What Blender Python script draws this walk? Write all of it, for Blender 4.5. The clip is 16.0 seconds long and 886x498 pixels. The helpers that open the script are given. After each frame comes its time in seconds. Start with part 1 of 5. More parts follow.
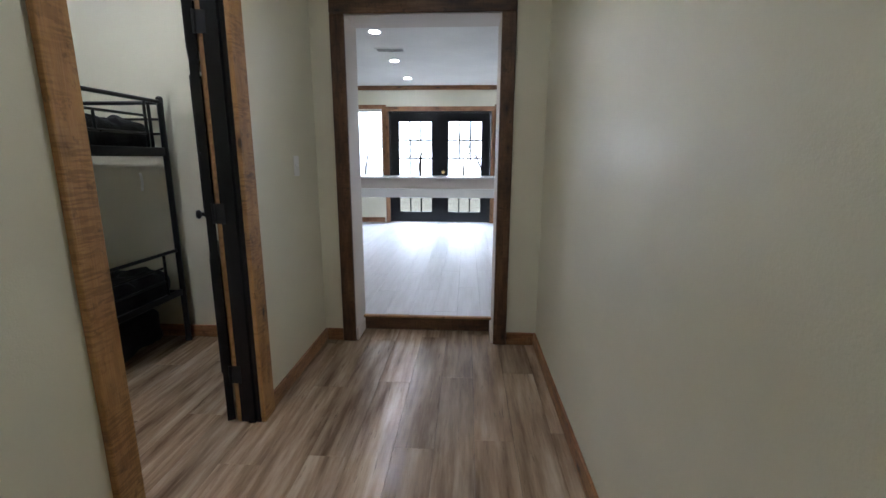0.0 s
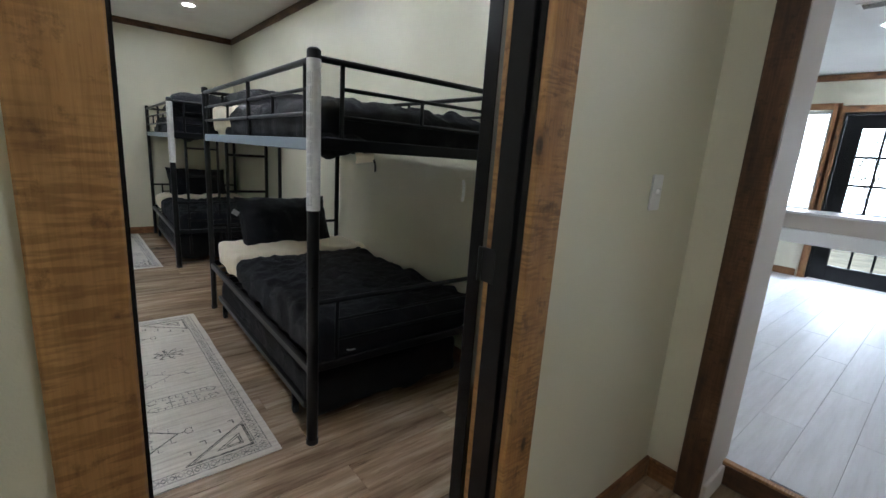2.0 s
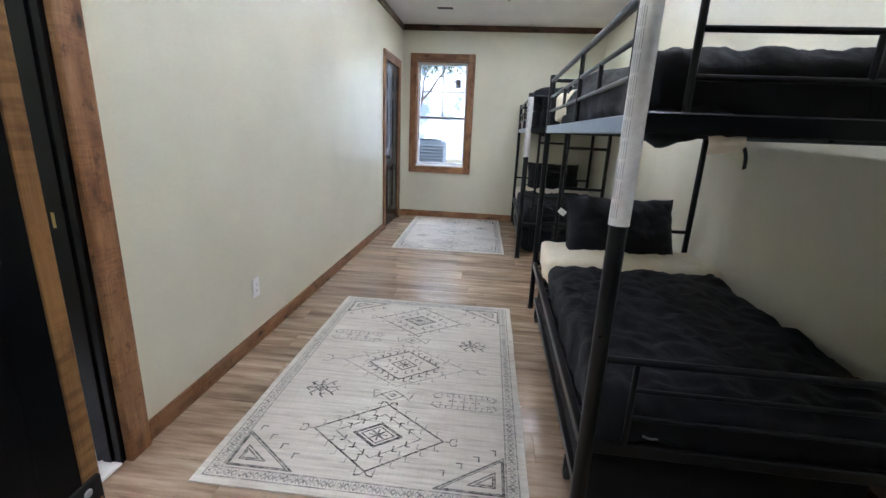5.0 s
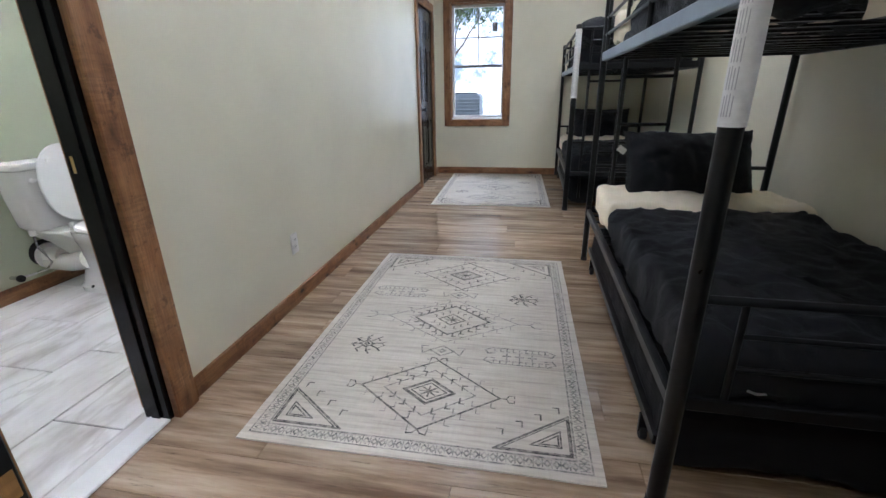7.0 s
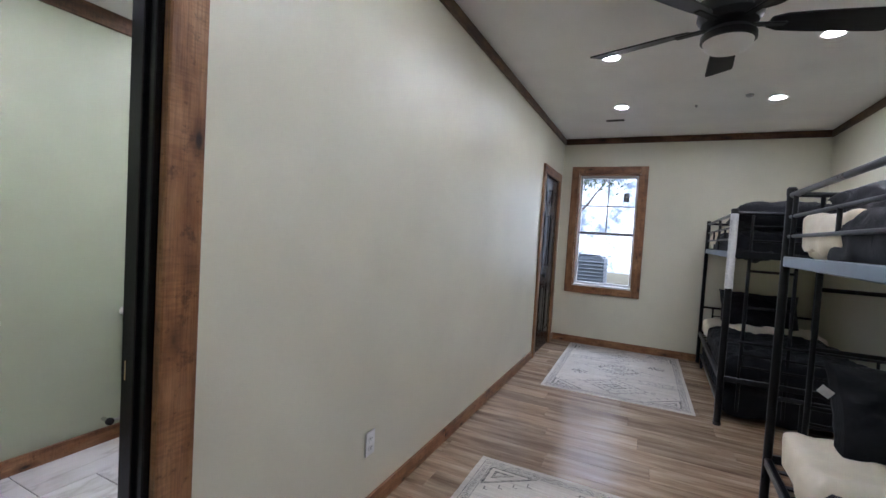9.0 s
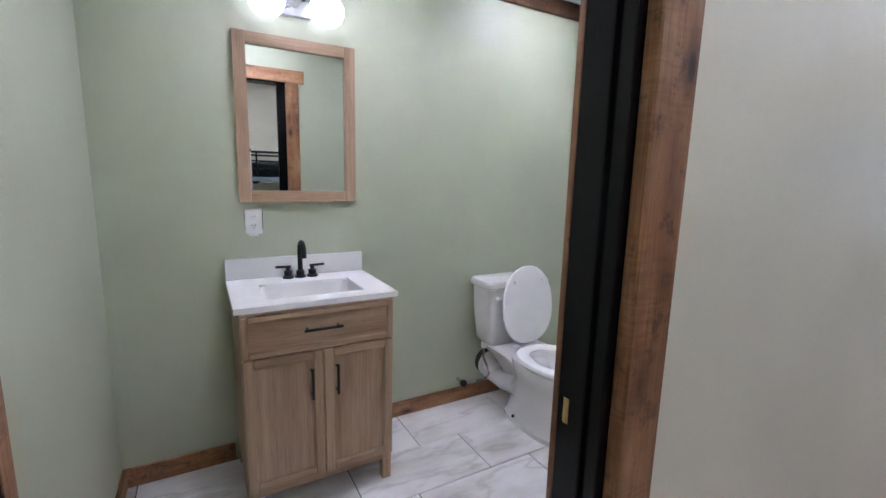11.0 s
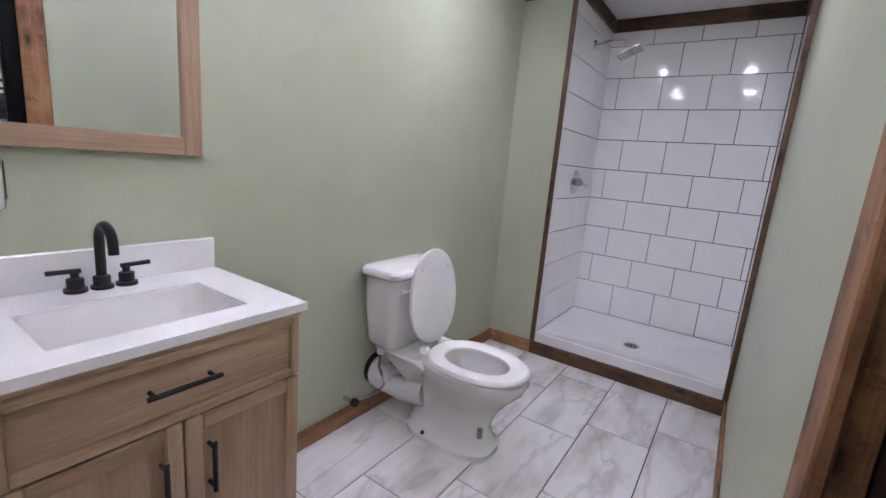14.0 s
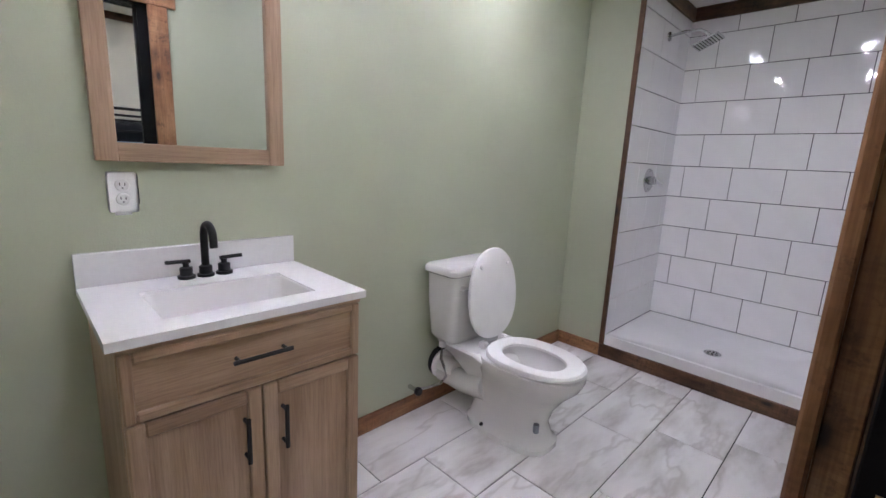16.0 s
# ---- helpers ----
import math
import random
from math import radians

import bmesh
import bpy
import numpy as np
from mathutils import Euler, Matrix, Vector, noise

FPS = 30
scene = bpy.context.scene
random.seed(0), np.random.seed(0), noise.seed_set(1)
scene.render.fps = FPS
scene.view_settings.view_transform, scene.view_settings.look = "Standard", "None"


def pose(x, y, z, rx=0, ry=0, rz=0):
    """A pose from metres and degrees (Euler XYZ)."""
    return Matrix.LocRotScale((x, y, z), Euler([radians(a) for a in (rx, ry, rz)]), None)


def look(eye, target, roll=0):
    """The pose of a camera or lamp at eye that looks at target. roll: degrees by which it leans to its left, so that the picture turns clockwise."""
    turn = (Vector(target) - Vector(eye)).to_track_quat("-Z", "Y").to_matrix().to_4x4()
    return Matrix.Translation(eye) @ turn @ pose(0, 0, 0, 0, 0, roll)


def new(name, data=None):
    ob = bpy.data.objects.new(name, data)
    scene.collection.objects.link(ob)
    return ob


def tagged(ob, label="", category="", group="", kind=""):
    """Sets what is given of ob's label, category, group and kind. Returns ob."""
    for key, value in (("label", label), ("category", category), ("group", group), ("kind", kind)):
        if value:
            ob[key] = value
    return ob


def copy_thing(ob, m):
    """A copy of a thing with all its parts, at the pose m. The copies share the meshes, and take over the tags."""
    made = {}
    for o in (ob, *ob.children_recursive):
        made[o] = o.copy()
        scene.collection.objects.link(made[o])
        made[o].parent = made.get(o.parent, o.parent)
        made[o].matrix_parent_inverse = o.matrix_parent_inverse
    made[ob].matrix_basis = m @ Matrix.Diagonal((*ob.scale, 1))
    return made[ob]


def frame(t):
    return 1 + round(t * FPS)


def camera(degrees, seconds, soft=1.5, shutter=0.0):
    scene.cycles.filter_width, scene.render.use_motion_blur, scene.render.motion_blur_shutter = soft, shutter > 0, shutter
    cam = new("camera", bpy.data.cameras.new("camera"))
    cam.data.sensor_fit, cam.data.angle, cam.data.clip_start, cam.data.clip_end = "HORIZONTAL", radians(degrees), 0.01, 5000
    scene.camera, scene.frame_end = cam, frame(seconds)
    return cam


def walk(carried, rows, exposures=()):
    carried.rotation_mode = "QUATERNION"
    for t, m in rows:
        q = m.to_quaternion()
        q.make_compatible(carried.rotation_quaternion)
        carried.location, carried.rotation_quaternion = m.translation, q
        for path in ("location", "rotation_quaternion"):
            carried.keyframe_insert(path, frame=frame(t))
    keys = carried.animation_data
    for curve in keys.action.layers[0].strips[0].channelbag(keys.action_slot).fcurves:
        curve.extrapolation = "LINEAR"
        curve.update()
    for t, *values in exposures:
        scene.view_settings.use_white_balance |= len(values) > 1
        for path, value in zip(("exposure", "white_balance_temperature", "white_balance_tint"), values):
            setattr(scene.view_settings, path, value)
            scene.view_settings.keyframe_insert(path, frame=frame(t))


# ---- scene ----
cam = camera(91.4, 16.0)
PATH = [
    (0, (0.466, 0.415, 1.262), (0.358, 2.370, 0.852), 0.2),
    (0.5, (0.394, 0.682, 1.257), (-0.119, 2.567, 0.828), 1.8),
    (1, (0.263, 0.968, 1.253), (-0.460, 2.796, 0.886), 2.0),
    (1.5, (0.163, 1.271, 1.268), (-0.767, 3.003, 0.898), 1.4),
    (2, (0.122, 1.462, 1.290), (-1.363, 2.732, 0.864), 4.0),
    (2.4, (0.033, 1.513, 1.295), (-1.599, 2.571, 0.824), 3.4),
    (2.5, (0.035, 1.542, 1.293), (-1.623, 2.555, 0.818), 2.8),
    (3, (-0.125, 1.639, 1.285), (-1.914, 2.386, 0.796), 1.9),
    (3.5, (-0.200, 1.703, 1.284), (-2.068, 2.191, 0.762), 0.8),
    (4, (-0.257, 1.810, 1.259), (-2.184, 1.805, 0.725), 3.4),
    (4.2, (-0.255, 1.837, 1.264), (-2.176, 1.719, 0.720), 4.3),
    (6.3, (-0.549, 1.760, 1.189), (-2.463, 1.530, 0.655), 1.1),
    (6.5, (-0.533, 1.756, 1.162), (-2.428, 1.488, 0.580), 0.5),
    (7, (-0.500, 1.751, 1.117), (-2.347, 1.406, 0.432), -1.0),
    (7.5, (-0.519, 1.734, 1.124), (-2.336, 1.321, 0.400), -1.8),
    (8, (-0.671, 1.713, 1.190), (-2.532, 1.231, 0.640), -0.2),
    (8.5, (-0.851, 1.687, 1.294), (-2.729, 1.036, 1.074), 2.2),
    (9, (-0.929, 1.630, 1.337), (-2.731, 0.766, 1.255), 3.5),
    (9.5, (-0.971, 1.507, 1.361), (-2.633, 0.398, 1.265), 3.0),
    (10, (-0.987, 1.332, 1.377), (-2.442, -0.035, 1.268), 2.0),
    (10.2, (-1.013, 1.245, 1.384), (-2.327, -0.253, 1.213), 1.5),
    (12.3, (-0.947, 0.668, 1.297), (-1.806, -1.090, 0.883), 1.5),
    (12.5, (-0.944, 0.605, 1.301), (-1.868, -1.120, 0.887), 1.9),
    (13, (-0.926, 0.441, 1.289), (-1.909, -1.252, 0.876), 1.7),
    (13.5, (-0.941, 0.294, 1.276), (-2.254, -1.158, 0.868), 3.8),
    (14, (-0.988, 0.245, 1.272), (-2.616, -0.849, 0.880), 4.8),
    (14.5, (-1.024, 0.239, 1.262), (-2.790, -0.634, 0.915), 5.4),
    (15, (-1.032, 0.243, 1.262), (-2.792, -0.639, 0.909), 5.2),
    (15.5, (-1.008, 0.281, 1.251), (-2.622, -0.841, 0.879), 4.4),
    (16, (-0.976, 0.389, 1.268), (-2.366, -0.994, 0.875), 2.7),
]

EXPOSURES = [(0.0, 1.1, 5600, 11), (1.0, 1.04, 5600, 14), (1.5, 1.04, 5620, 14), (2.0, 1.16, 5620, 8), (2.5, 1.46, 5590, 8), (3.0, 1.74, 5540, 9), (3.5, 1.76, 5500, 10), (4.2, 1.76, 5480, 11), (6.5, 1.52, 5510, 12), (8.0, 1.46, 5550, 13),
             (9.0, 1.15, 5500, 16), (10.2, 1.02, 5430, 18), (12.3, 1.36, 5410, 23), (13.2, 1.17, 5490, 25), (14.5, 1.19, 5660, 23), (16.0, 1.15, 5690, 22)]
walk(cam, [(t, look(eye, target, roll)) for t, eye, target, roll in PATH], EXPOSURES)

# ---- world and sun ----
world = bpy.data.worlds.new("world")
scene.world = world
world.use_nodes = True
wn = world.node_tree.nodes
sky = wn.new("ShaderNodeTexSky")
sky.sky_type, sky.sun_disc, sky.sun_elevation, sky.sun_rotation = "NISHITA", False, radians(38), radians(60)
wn["Background"].inputs[1].default_value = 0.15
world.node_tree.links.new(sky.outputs[0], wn["Background"].inputs[0])
sun = new("sun", bpy.data.lights.new("sun", "SUN"))
sun.data.energy, sun.data.angle, sun.data.color = 1.2, radians(15), (1, 0.97, 0.93)
sun.matrix_world = look((0, 0, 30), (-14, -8, 0))

CAN_POWER = 120.0      # bedroom recessed lamps
LIVING_POWER = 112.0
BATH_POWER = 140.0
HALL_POWER = 140.0
GLOBE_POWER = 1.7
WINDOW_POWER = 160.0
SKY_GLOW = 2.8

# ---- materials ----


def material(name):
    m = bpy.data.materials.new(name)
    m.use_nodes = True
    nt = m.node_tree
    return m, nt, nt.nodes["Principled BSDF"]


def coords(nt, scale=(1, 1, 1), world_space=False, per_object=False):
    """Object coordinates scaled; world_space takes the scene's own position instead."""
    if world_space:
        src = nt.nodes.new("ShaderNodeNewGeometry").outputs["Position"]
    else:
        src = nt.nodes.new("ShaderNodeTexCoord").outputs["Object"]
    if per_object:
        info = nt.nodes.new("ShaderNodeObjectInfo")
        mul = nt.nodes.new("ShaderNodeMath")
        mul.operation = "MULTIPLY"
        mul.inputs[1].default_value = 37.0
        nt.links.new(info.outputs["Random"], mul.inputs[0])
        add = nt.nodes.new("ShaderNodeVectorMath")
        nt.links.new(src, add.inputs[0])
        nt.links.new(mul.outputs[0], add.inputs[1])
        src = add.outputs[0]
    mp = nt.nodes.new("ShaderNodeMapping")
    mp.inputs["Scale"].default_value = scale
    nt.links.new(src, mp.inputs["Vector"])
    return mp.outputs["Vector"]


def tex_noise(nt, vec, scale, detail=4.0, rough=0.55):
    n = nt.nodes.new("ShaderNodeTexNoise")
    n.inputs["Scale"].default_value, n.inputs["Detail"].default_value, n.inputs["Roughness"].default_value = scale, detail, rough
    nt.links.new(vec, n.inputs["Vector"])
    return n.outputs["Fac"]


def ramp(nt, fac, stops):
    r = nt.nodes.new("ShaderNodeValToRGB")
    el = r.color_ramp.elements
    while len(el) < len(stops):
        el.new(0.5)
    for e, (p, c) in zip(el, stops):
        e.position, e.color = p, (*c, 1)
    nt.links.new(fac, r.inputs["Fac"])
    return r.outputs["Color"]


def mix(nt, fac, a, b, mode="MIX"):
    n = nt.nodes.new("ShaderNodeMix")
    n.data_type, n.blend_type = "RGBA", mode
    for sock, v in ((n.inputs["Factor"], fac), (n.inputs["A"], a), (n.inputs["B"], b)):
        if isinstance(v, (int, float)):
            sock.default_value = v
        elif isinstance(v, tuple):
            sock.default_value = (*v, 1)
        else:
            nt.links.new(v, sock)
    return n.outputs["Result"]


def bump(nt, bsdf, height, strength, distance):
    b = nt.nodes.new("ShaderNodeBump")
    b.inputs["Strength"].default_value, b.inputs["Distance"].default_value = strength, distance
    nt.links.new(height, b.inputs["Height"])
    nt.links.new(b.outputs["Normal"], bsdf.inputs["Normal"])


def paint(name, colour, rough=0.5, peel=0.35, spec=0.5):
    """Rolled wall paint over orange-peel texture."""
    m, nt, b = material(name)
    v = coords(nt, world_space=True)
    large = tex_noise(nt, v, 1.3, 3)
    dark = tuple(c * 0.93 for c in colour)
    light = tuple(min(1, c * 1.05) for c in colour)
    nt.links.new(ramp(nt, large, [(0.3, dark), (0.7, light)]), b.inputs["Base Color"])
    fine = tex_noise(nt, v, 210, 3, 0.6)
    coarse = tex_noise(nt, v, 52, 2)
    h = nt.nodes.new("ShaderNodeMath")
    h.operation = "ADD"
    nt.links.new(fine, h.inputs[0])
    nt.links.new(coarse, h.inputs[1])
    bump(nt, b, h.outputs[0], peel, 0.0042)
    b.inputs["Roughness"].default_value = rough
    b.inputs["Specular IOR Level"].default_value = spec
    return m


def wood(name, dark, mid, light, axis, rough=0.5, knots=True, per_object=True, cross=8.0, pores=0.5, saw=0.0, stretch=1.0, growth=0.32):
    """Stained softwood with its grain along an axis: broad figure, growth lines, pores, knots and saw marks."""
    m, nt, b = material(name)
    k = "xyz".index(axis)

    def along(across, length):
        sc = [across, across, across]
        sc[k] = length
        return coords(nt, tuple(sc), per_object=per_object)
    broad = tex_noise(nt, along(cross, 2.2 * stretch), 1.6, 5, 0.6)
    col = ramp(nt, broad, [(0.28, dark), (0.5, mid), (0.72, light)])
    lines = tex_noise(nt, along(cross * 5.5, 0.9 * stretch), 1.5, 3, 0.5)
    col = mix(nt, growth, col, ramp(nt, lines, [(0.36, (0.5, 0.45, 0.4)), (0.54, (1, 1, 1)), (0.7, (1.12, 1.1, 1.08))]), "MULTIPLY")
    fine = tex_noise(nt, along(120.0, 5.0), 2.0, 3)
    col = mix(nt, pores, col, ramp(nt, fine, [(0.36, (0.55, 0.5, 0.45)), (0.58, (1, 1, 1))]), "MULTIPLY")
    if knots:
        vo = nt.nodes.new("ShaderNodeTexVoronoi")
        vo.inputs["Scale"].default_value = 1.0
        nt.links.new(along(11.0, 4.6), vo.inputs["Vector"])
        halo = ramp(nt, vo.outputs["Distance"], [(0.1, (0.75, 0.75, 0.75)), (0.3, (0, 0, 0))])
        col = mix(nt, halo, col, tuple(c * 0.6 for c in dark))
        kn = ramp(nt, vo.outputs["Distance"], [(0.05, (1, 1, 1)), (0.085, (0.7, 0.7, 0.7)), (0.12, (0, 0, 0))])
        col = mix(nt, kn, col, tuple(c * 0.12 for c in dark))
        worn = tex_noise(nt, coords(nt, per_object=per_object), 24, 5, 0.7)
        col = mix(nt, ramp(nt, worn, [(0.56, (0, 0, 0)), (0.66, (0.6, 0.6, 0.6))]), col, tuple(c * 0.4 for c in dark))
    if saw:
        marks = tex_noise(nt, along(16.0, 120.0), 1.0, 2, 0.5)
        patch = tex_noise(nt, coords(nt, per_object=per_object), 5.0, 2)
        cut = mix(nt, ramp(nt, patch, [(0.38, (0, 0, 0)), (0.55, (1, 1, 1))]), (1.0, 1.0, 1.0), ramp(nt, marks, [(0.42, (0.4, 0.34, 0.28)), (0.55, (1, 1, 1))]))
        col = mix(nt, saw, col, cut, "MULTIPLY")
    nt.links.new(col, b.inputs["Base Color"])
    bump(nt, b, fine, 0.45, 0.003)
    b.inputs["Roughness"].default_value = rough
    return m


def plain(name, colour, rough=0.4, metal=0.0, grain=60.0, amount=0.06, relief=0.0, coat=0.0, spec=0.5):
    """A surface of one colour with slight mottling and uneven gloss."""
    m, nt, b = material(name)
    v = coords(nt)
    f = tex_noise(nt, v, grain, 4)
    lo, hi = tuple(c * (1 - amount) for c in colour), tuple(min(1, c * (1 + amount)) for c in colour)
    nt.links.new(ramp(nt, f, [(0.3, lo), (0.7, hi)]), b.inputs["Base Color"])
    r = nt.nodes.new("ShaderNodeMapRange")
    r.inputs["To Min"].default_value, r.inputs["To Max"].default_value = max(0.02, rough - 0.06), rough + 0.06
    nt.links.new(tex_noise(nt, v, 9, 3), r.inputs["Value"])
    nt.links.new(r.outputs[0], b.inputs["Roughness"])
    b.inputs["Metallic"].default_value = metal
    b.inputs["Coat Weight"].default_value = coat
    b.inputs["Specular IOR Level"].default_value = spec
    if relief:
        bump(nt, b, f, relief, 0.002)
    return m


def glow(name, colour, power):
    m, nt, b = material(name)
    b.inputs["Base Color"].default_value = (0.9, 0.9, 0.9, 1)
    b.inputs["Emission Color"].default_value = (*colour, 1)
    b.inputs["Emission Strength"].default_value = power
    return m


def backdrop_glow(name, low, high, power):
    """Bright hazy winter sky over pale woodland, seen only outside the windows."""
    m, nt, b = material(name)
    f = tex_noise(nt, coords(nt, world_space=True), 0.7, 6, 0.7)
    col = ramp(nt, f, [(0.4, low), (0.58, high)])
    b.inputs["Base Color"].default_value = (0.1, 0.1, 0.1, 1)
    nt.links.new(col, b.inputs["Emission Color"])
    b.inputs["Emission Strength"].default_value = power
    return m


def planks(name, dark, mid, light, rough, spread=1.0):
    """Wood-look vinyl planks, each with a tone of its own."""
    m, nt, b = material(name)
    f = tex_noise(nt, coords(nt, (7.5, 0.7, 1), per_object=True), 2.0, 6, 0.62)
    col = ramp(nt, f, [(0.3, dark), (0.5, mid), (0.68, light)])
    streak = tex_noise(nt, coords(nt, (26, 1.5, 1), per_object=True), 2.0, 5)
    col = mix(nt, 0.42 * min(1.0, spread + 0.1), col, ramp(nt, streak, [(0.32, (0.5, 0.44, 0.39)), (0.55, (1, 1, 1))]), "MULTIPLY")
    crack = tex_noise(nt, coords(nt, (34, 2.6, 1), per_object=True), 1.7, 5, 0.72)
    col = mix(nt, ramp(nt, crack, [(0.6, (0, 0, 0)), (0.7, (0.75 * spread, 0.75 * spread, 0.75 * spread))]), col, tuple(c * 0.35 for c in dark))
    info = nt.nodes.new("ShaderNodeObjectInfo")
    tone = ramp(nt, info.outputs["Random"], [(0.0, tuple(0.92 - c * spread for c in (0.17, 0.175, 0.18))), (0.5, (0.92, 0.91, 0.9)), (1.0, tuple(0.92 + c * spread for c in (0.16, 0.13, 0.10)))])
    nt.links.new(mix(nt, 1.0, col, tone, "MULTIPLY"), b.inputs["Base Color"])
    bump(nt, b, streak, 0.12, 0.001)
    r = nt.nodes.new("ShaderNodeMapRange")
    r.inputs["To Min"].default_value, r.inputs["To Max"].default_value = rough - 0.07, rough + 0.1
    nt.links.new(f, r.inputs["Value"])
    nt.links.new(r.outputs[0], b.inputs["Roughness"])
    return m


def marble(name):
    """Pale porcelain floor tile with grey diagonal veining."""
    m, nt, b = material(name)
    v = coords(nt, (1.3, 1.3, 1), per_object=True)
    rot = nt.nodes.new("ShaderNodeMapping")
    rot.inputs["Rotation"].default_value = (0, 0, radians(38))
    rot.inputs["Scale"].default_value = (1.0, 3.0, 1.0)
    nt.links.new(v, rot.inputs["Vector"])
    f = tex_noise(nt, rot.outputs[0], 1.6, 5, 0.55)
    col = ramp(nt, f, [(0.3, (0.42, 0.395, 0.37)), (0.41, (0.60, 0.58, 0.56)), (0.55, (0.74, 0.73, 0.72)), (0.75, (0.79, 0.78, 0.77))])
    vein = tex_noise(nt, rot.outputs[0], 0.9, 4, 0.55)
    line = ramp(nt, vein, [(0.47, (0, 0, 0)), (0.495, (0.42, 0.42, 0.42)), (0.52, (0, 0, 0))])
    nt.links.new(mix(nt, line, col, (0.36, 0.33, 0.3)), b.inputs["Base Color"])
    b.inputs["Roughness"].default_value = 0.32
    return m


def fabric(name, colour, fleck=0.25, weave=600.0, rough=0.95, sheen=0.4, spec=0.5, relief=1.0):
    m, nt, b = material(name)
    v = coords(nt)
    f = tex_noise(nt, v, 14, 5)
    nt.links.new(ramp(nt, f, [(0.3, tuple(c * (1 - fleck) for c in colour)), (0.7, tuple(c * (1 + fleck) for c in colour))]), b.inputs["Base Color"])
    b.inputs["Roughness"].default_value = rough
    b.inputs["Specular IOR Level"].default_value = spec
    b.inputs["Sheen Weight"].default_value = sheen
    b.inputs["Sheen Roughness"].default_value = 0.6
    h = nt.nodes.new("ShaderNodeMath")
    h.operation = "ADD"
    nt.links.new(tex_noise(nt, v, weave, 2), h.inputs[0])
    nt.links.new(tex_noise(nt, v, 26, 5, 0.62), h.inputs[1])
    bump(nt, b, h.outputs[0], relief, 0.022)
    return m


def woven(name):
    """Flat-woven washed rug: cream with grey streaks across."""
    m, nt, b = material(name)
    v1 = coords(nt, (60, 3, 1))
    v2 = coords(nt, (5, 90, 1))
    a = tex_noise(nt, v1, 1.0, 4, 0.7)
    c = tex_noise(nt, v2, 1.0, 3, 0.6)
    col = ramp(nt, a, [(0.28, (0.43, 0.392, 0.345)), (0.5, (0.60, 0.56, 0.50)), (0.75, (0.70, 0.66, 0.605))])
    col = mix(nt, 0.14, col, ramp(nt, c, [(0.32, (0.66, 0.63, 0.6)), (0.56, (1, 1, 1))]), "MULTIPLY")
    worn = tex_noise(nt, coords(nt), 3.2, 5, 0.65)
    col = mix(nt, 0.5, col, ramp(nt, worn, [(0.35, (0.82, 0.8, 0.78)), (0.6, (1.06, 1.06, 1.06))]), "MULTIPLY")
    nt.links.new(col, b.inputs["Base Color"])
    b.inputs["Roughness"].default_value = 0.95
    bump(nt, b, c, 0.3, 0.002)
    return m


def faded(name, ink, base, cover):
    """Printed rug ink, worn through to the pale ground in patches."""
    m, nt, b = material(name)
    f = tex_noise(nt, coords(nt, (55, 30, 1)), 1.0, 4, 0.75)
    k = ramp(nt, f, [(cover - 0.12, (0, 0, 0)), (cover + 0.16, (1, 1, 1))])
    nt.links.new(mix(nt, k, ink, base), b.inputs["Base Color"])
    b.inputs["Roughness"].default_value = 0.95
    return m


WALL = paint("greige_wall_paint", (0.69, 0.666, 0.53), 0.34, 0.2)
GREEN = paint("sage_wall_paint", (0.437, 0.468, 0.338), 0.38, 0.2)
CEIL = paint("white_ceiling_paint", (0.84, 0.83, 0.81), 0.8, 0.2)
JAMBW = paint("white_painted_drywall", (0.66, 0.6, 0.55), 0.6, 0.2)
WD = dict(saw=0.3, dark=(0.15, 0.062, 0.024), mid=(0.30, 0.145, 0.06), light=(0.42, 0.235, 0.112))
TRIM = {a: wood("stained_trim_" + a, axis=a, **WD) for a in "xyz"}
DARKT = {a: wood("dark_stained_trim_" + a, (0.035, 0.016, 0.008), (0.115, 0.056, 0.026), (0.21, 0.115, 0.056), a, saw=0.35) for a in "xyz"}
RAWT = {a: wood("light_stained_pine_" + a, (0.27, 0.13, 0.042), (0.39, 0.205, 0.068), (0.49, 0.28, 0.10), a, pores=0.3, saw=0.55, growth=0.16) for a in "xyz"}
OAK = {a: wood("pale_oak_" + a, (0.27, 0.172, 0.1), (0.375, 0.254, 0.157), (0.45, 0.322, 0.21), a, 0.5, False, cross=7.0, pores=0.35, stretch=0.4, growth=0.26) for a in "xyz"}
BLACKP = plain("black_door_paint", (0.006, 0.0062, 0.0072), 0.24, grain=40, relief=0.0, spec=0.25)
STEEL = plain("black_powder_coat", (0.006, 0.0064, 0.0075), 0.30, 0.0, 200, 0.1, 0.06, spec=0.3)
RAILB = plain("pale_blue_grey_film", (0.20, 0.25, 0.31), 0.4, grain=30, amount=0.04)
BLACKM = plain("matt_black_metal", (0.009, 0.009, 0.009), 0.45, 0.0, spec=0.3)
CHROME = plain("chrome", (0.62, 0.63, 0.65), 0.14, 1.0)
BRASS = plain("brass", (0.6, 0.42, 0.18), 0.3, 1.0)
NICKEL = plain("brushed_nickel", (0.45, 0.45, 0.46), 0.28, 1.0)
PORCELAIN = plain("white_porcelain", (0.76, 0.755, 0.735), 0.1, grain=6, amount=0.02, coat=0.4)
QUARTZ = plain("white_quartz", (0.78, 0.78, 0.77), 0.22, grain=80, amount=0.02)
ACRYLIC = plain("white_acrylic", (0.8, 0.8, 0.8), 0.2, grain=6, amount=0.02)
PLASTIC = plain("white_plastic", (0.86, 0.855, 0.84), 0.35, grain=10, amount=0.02)
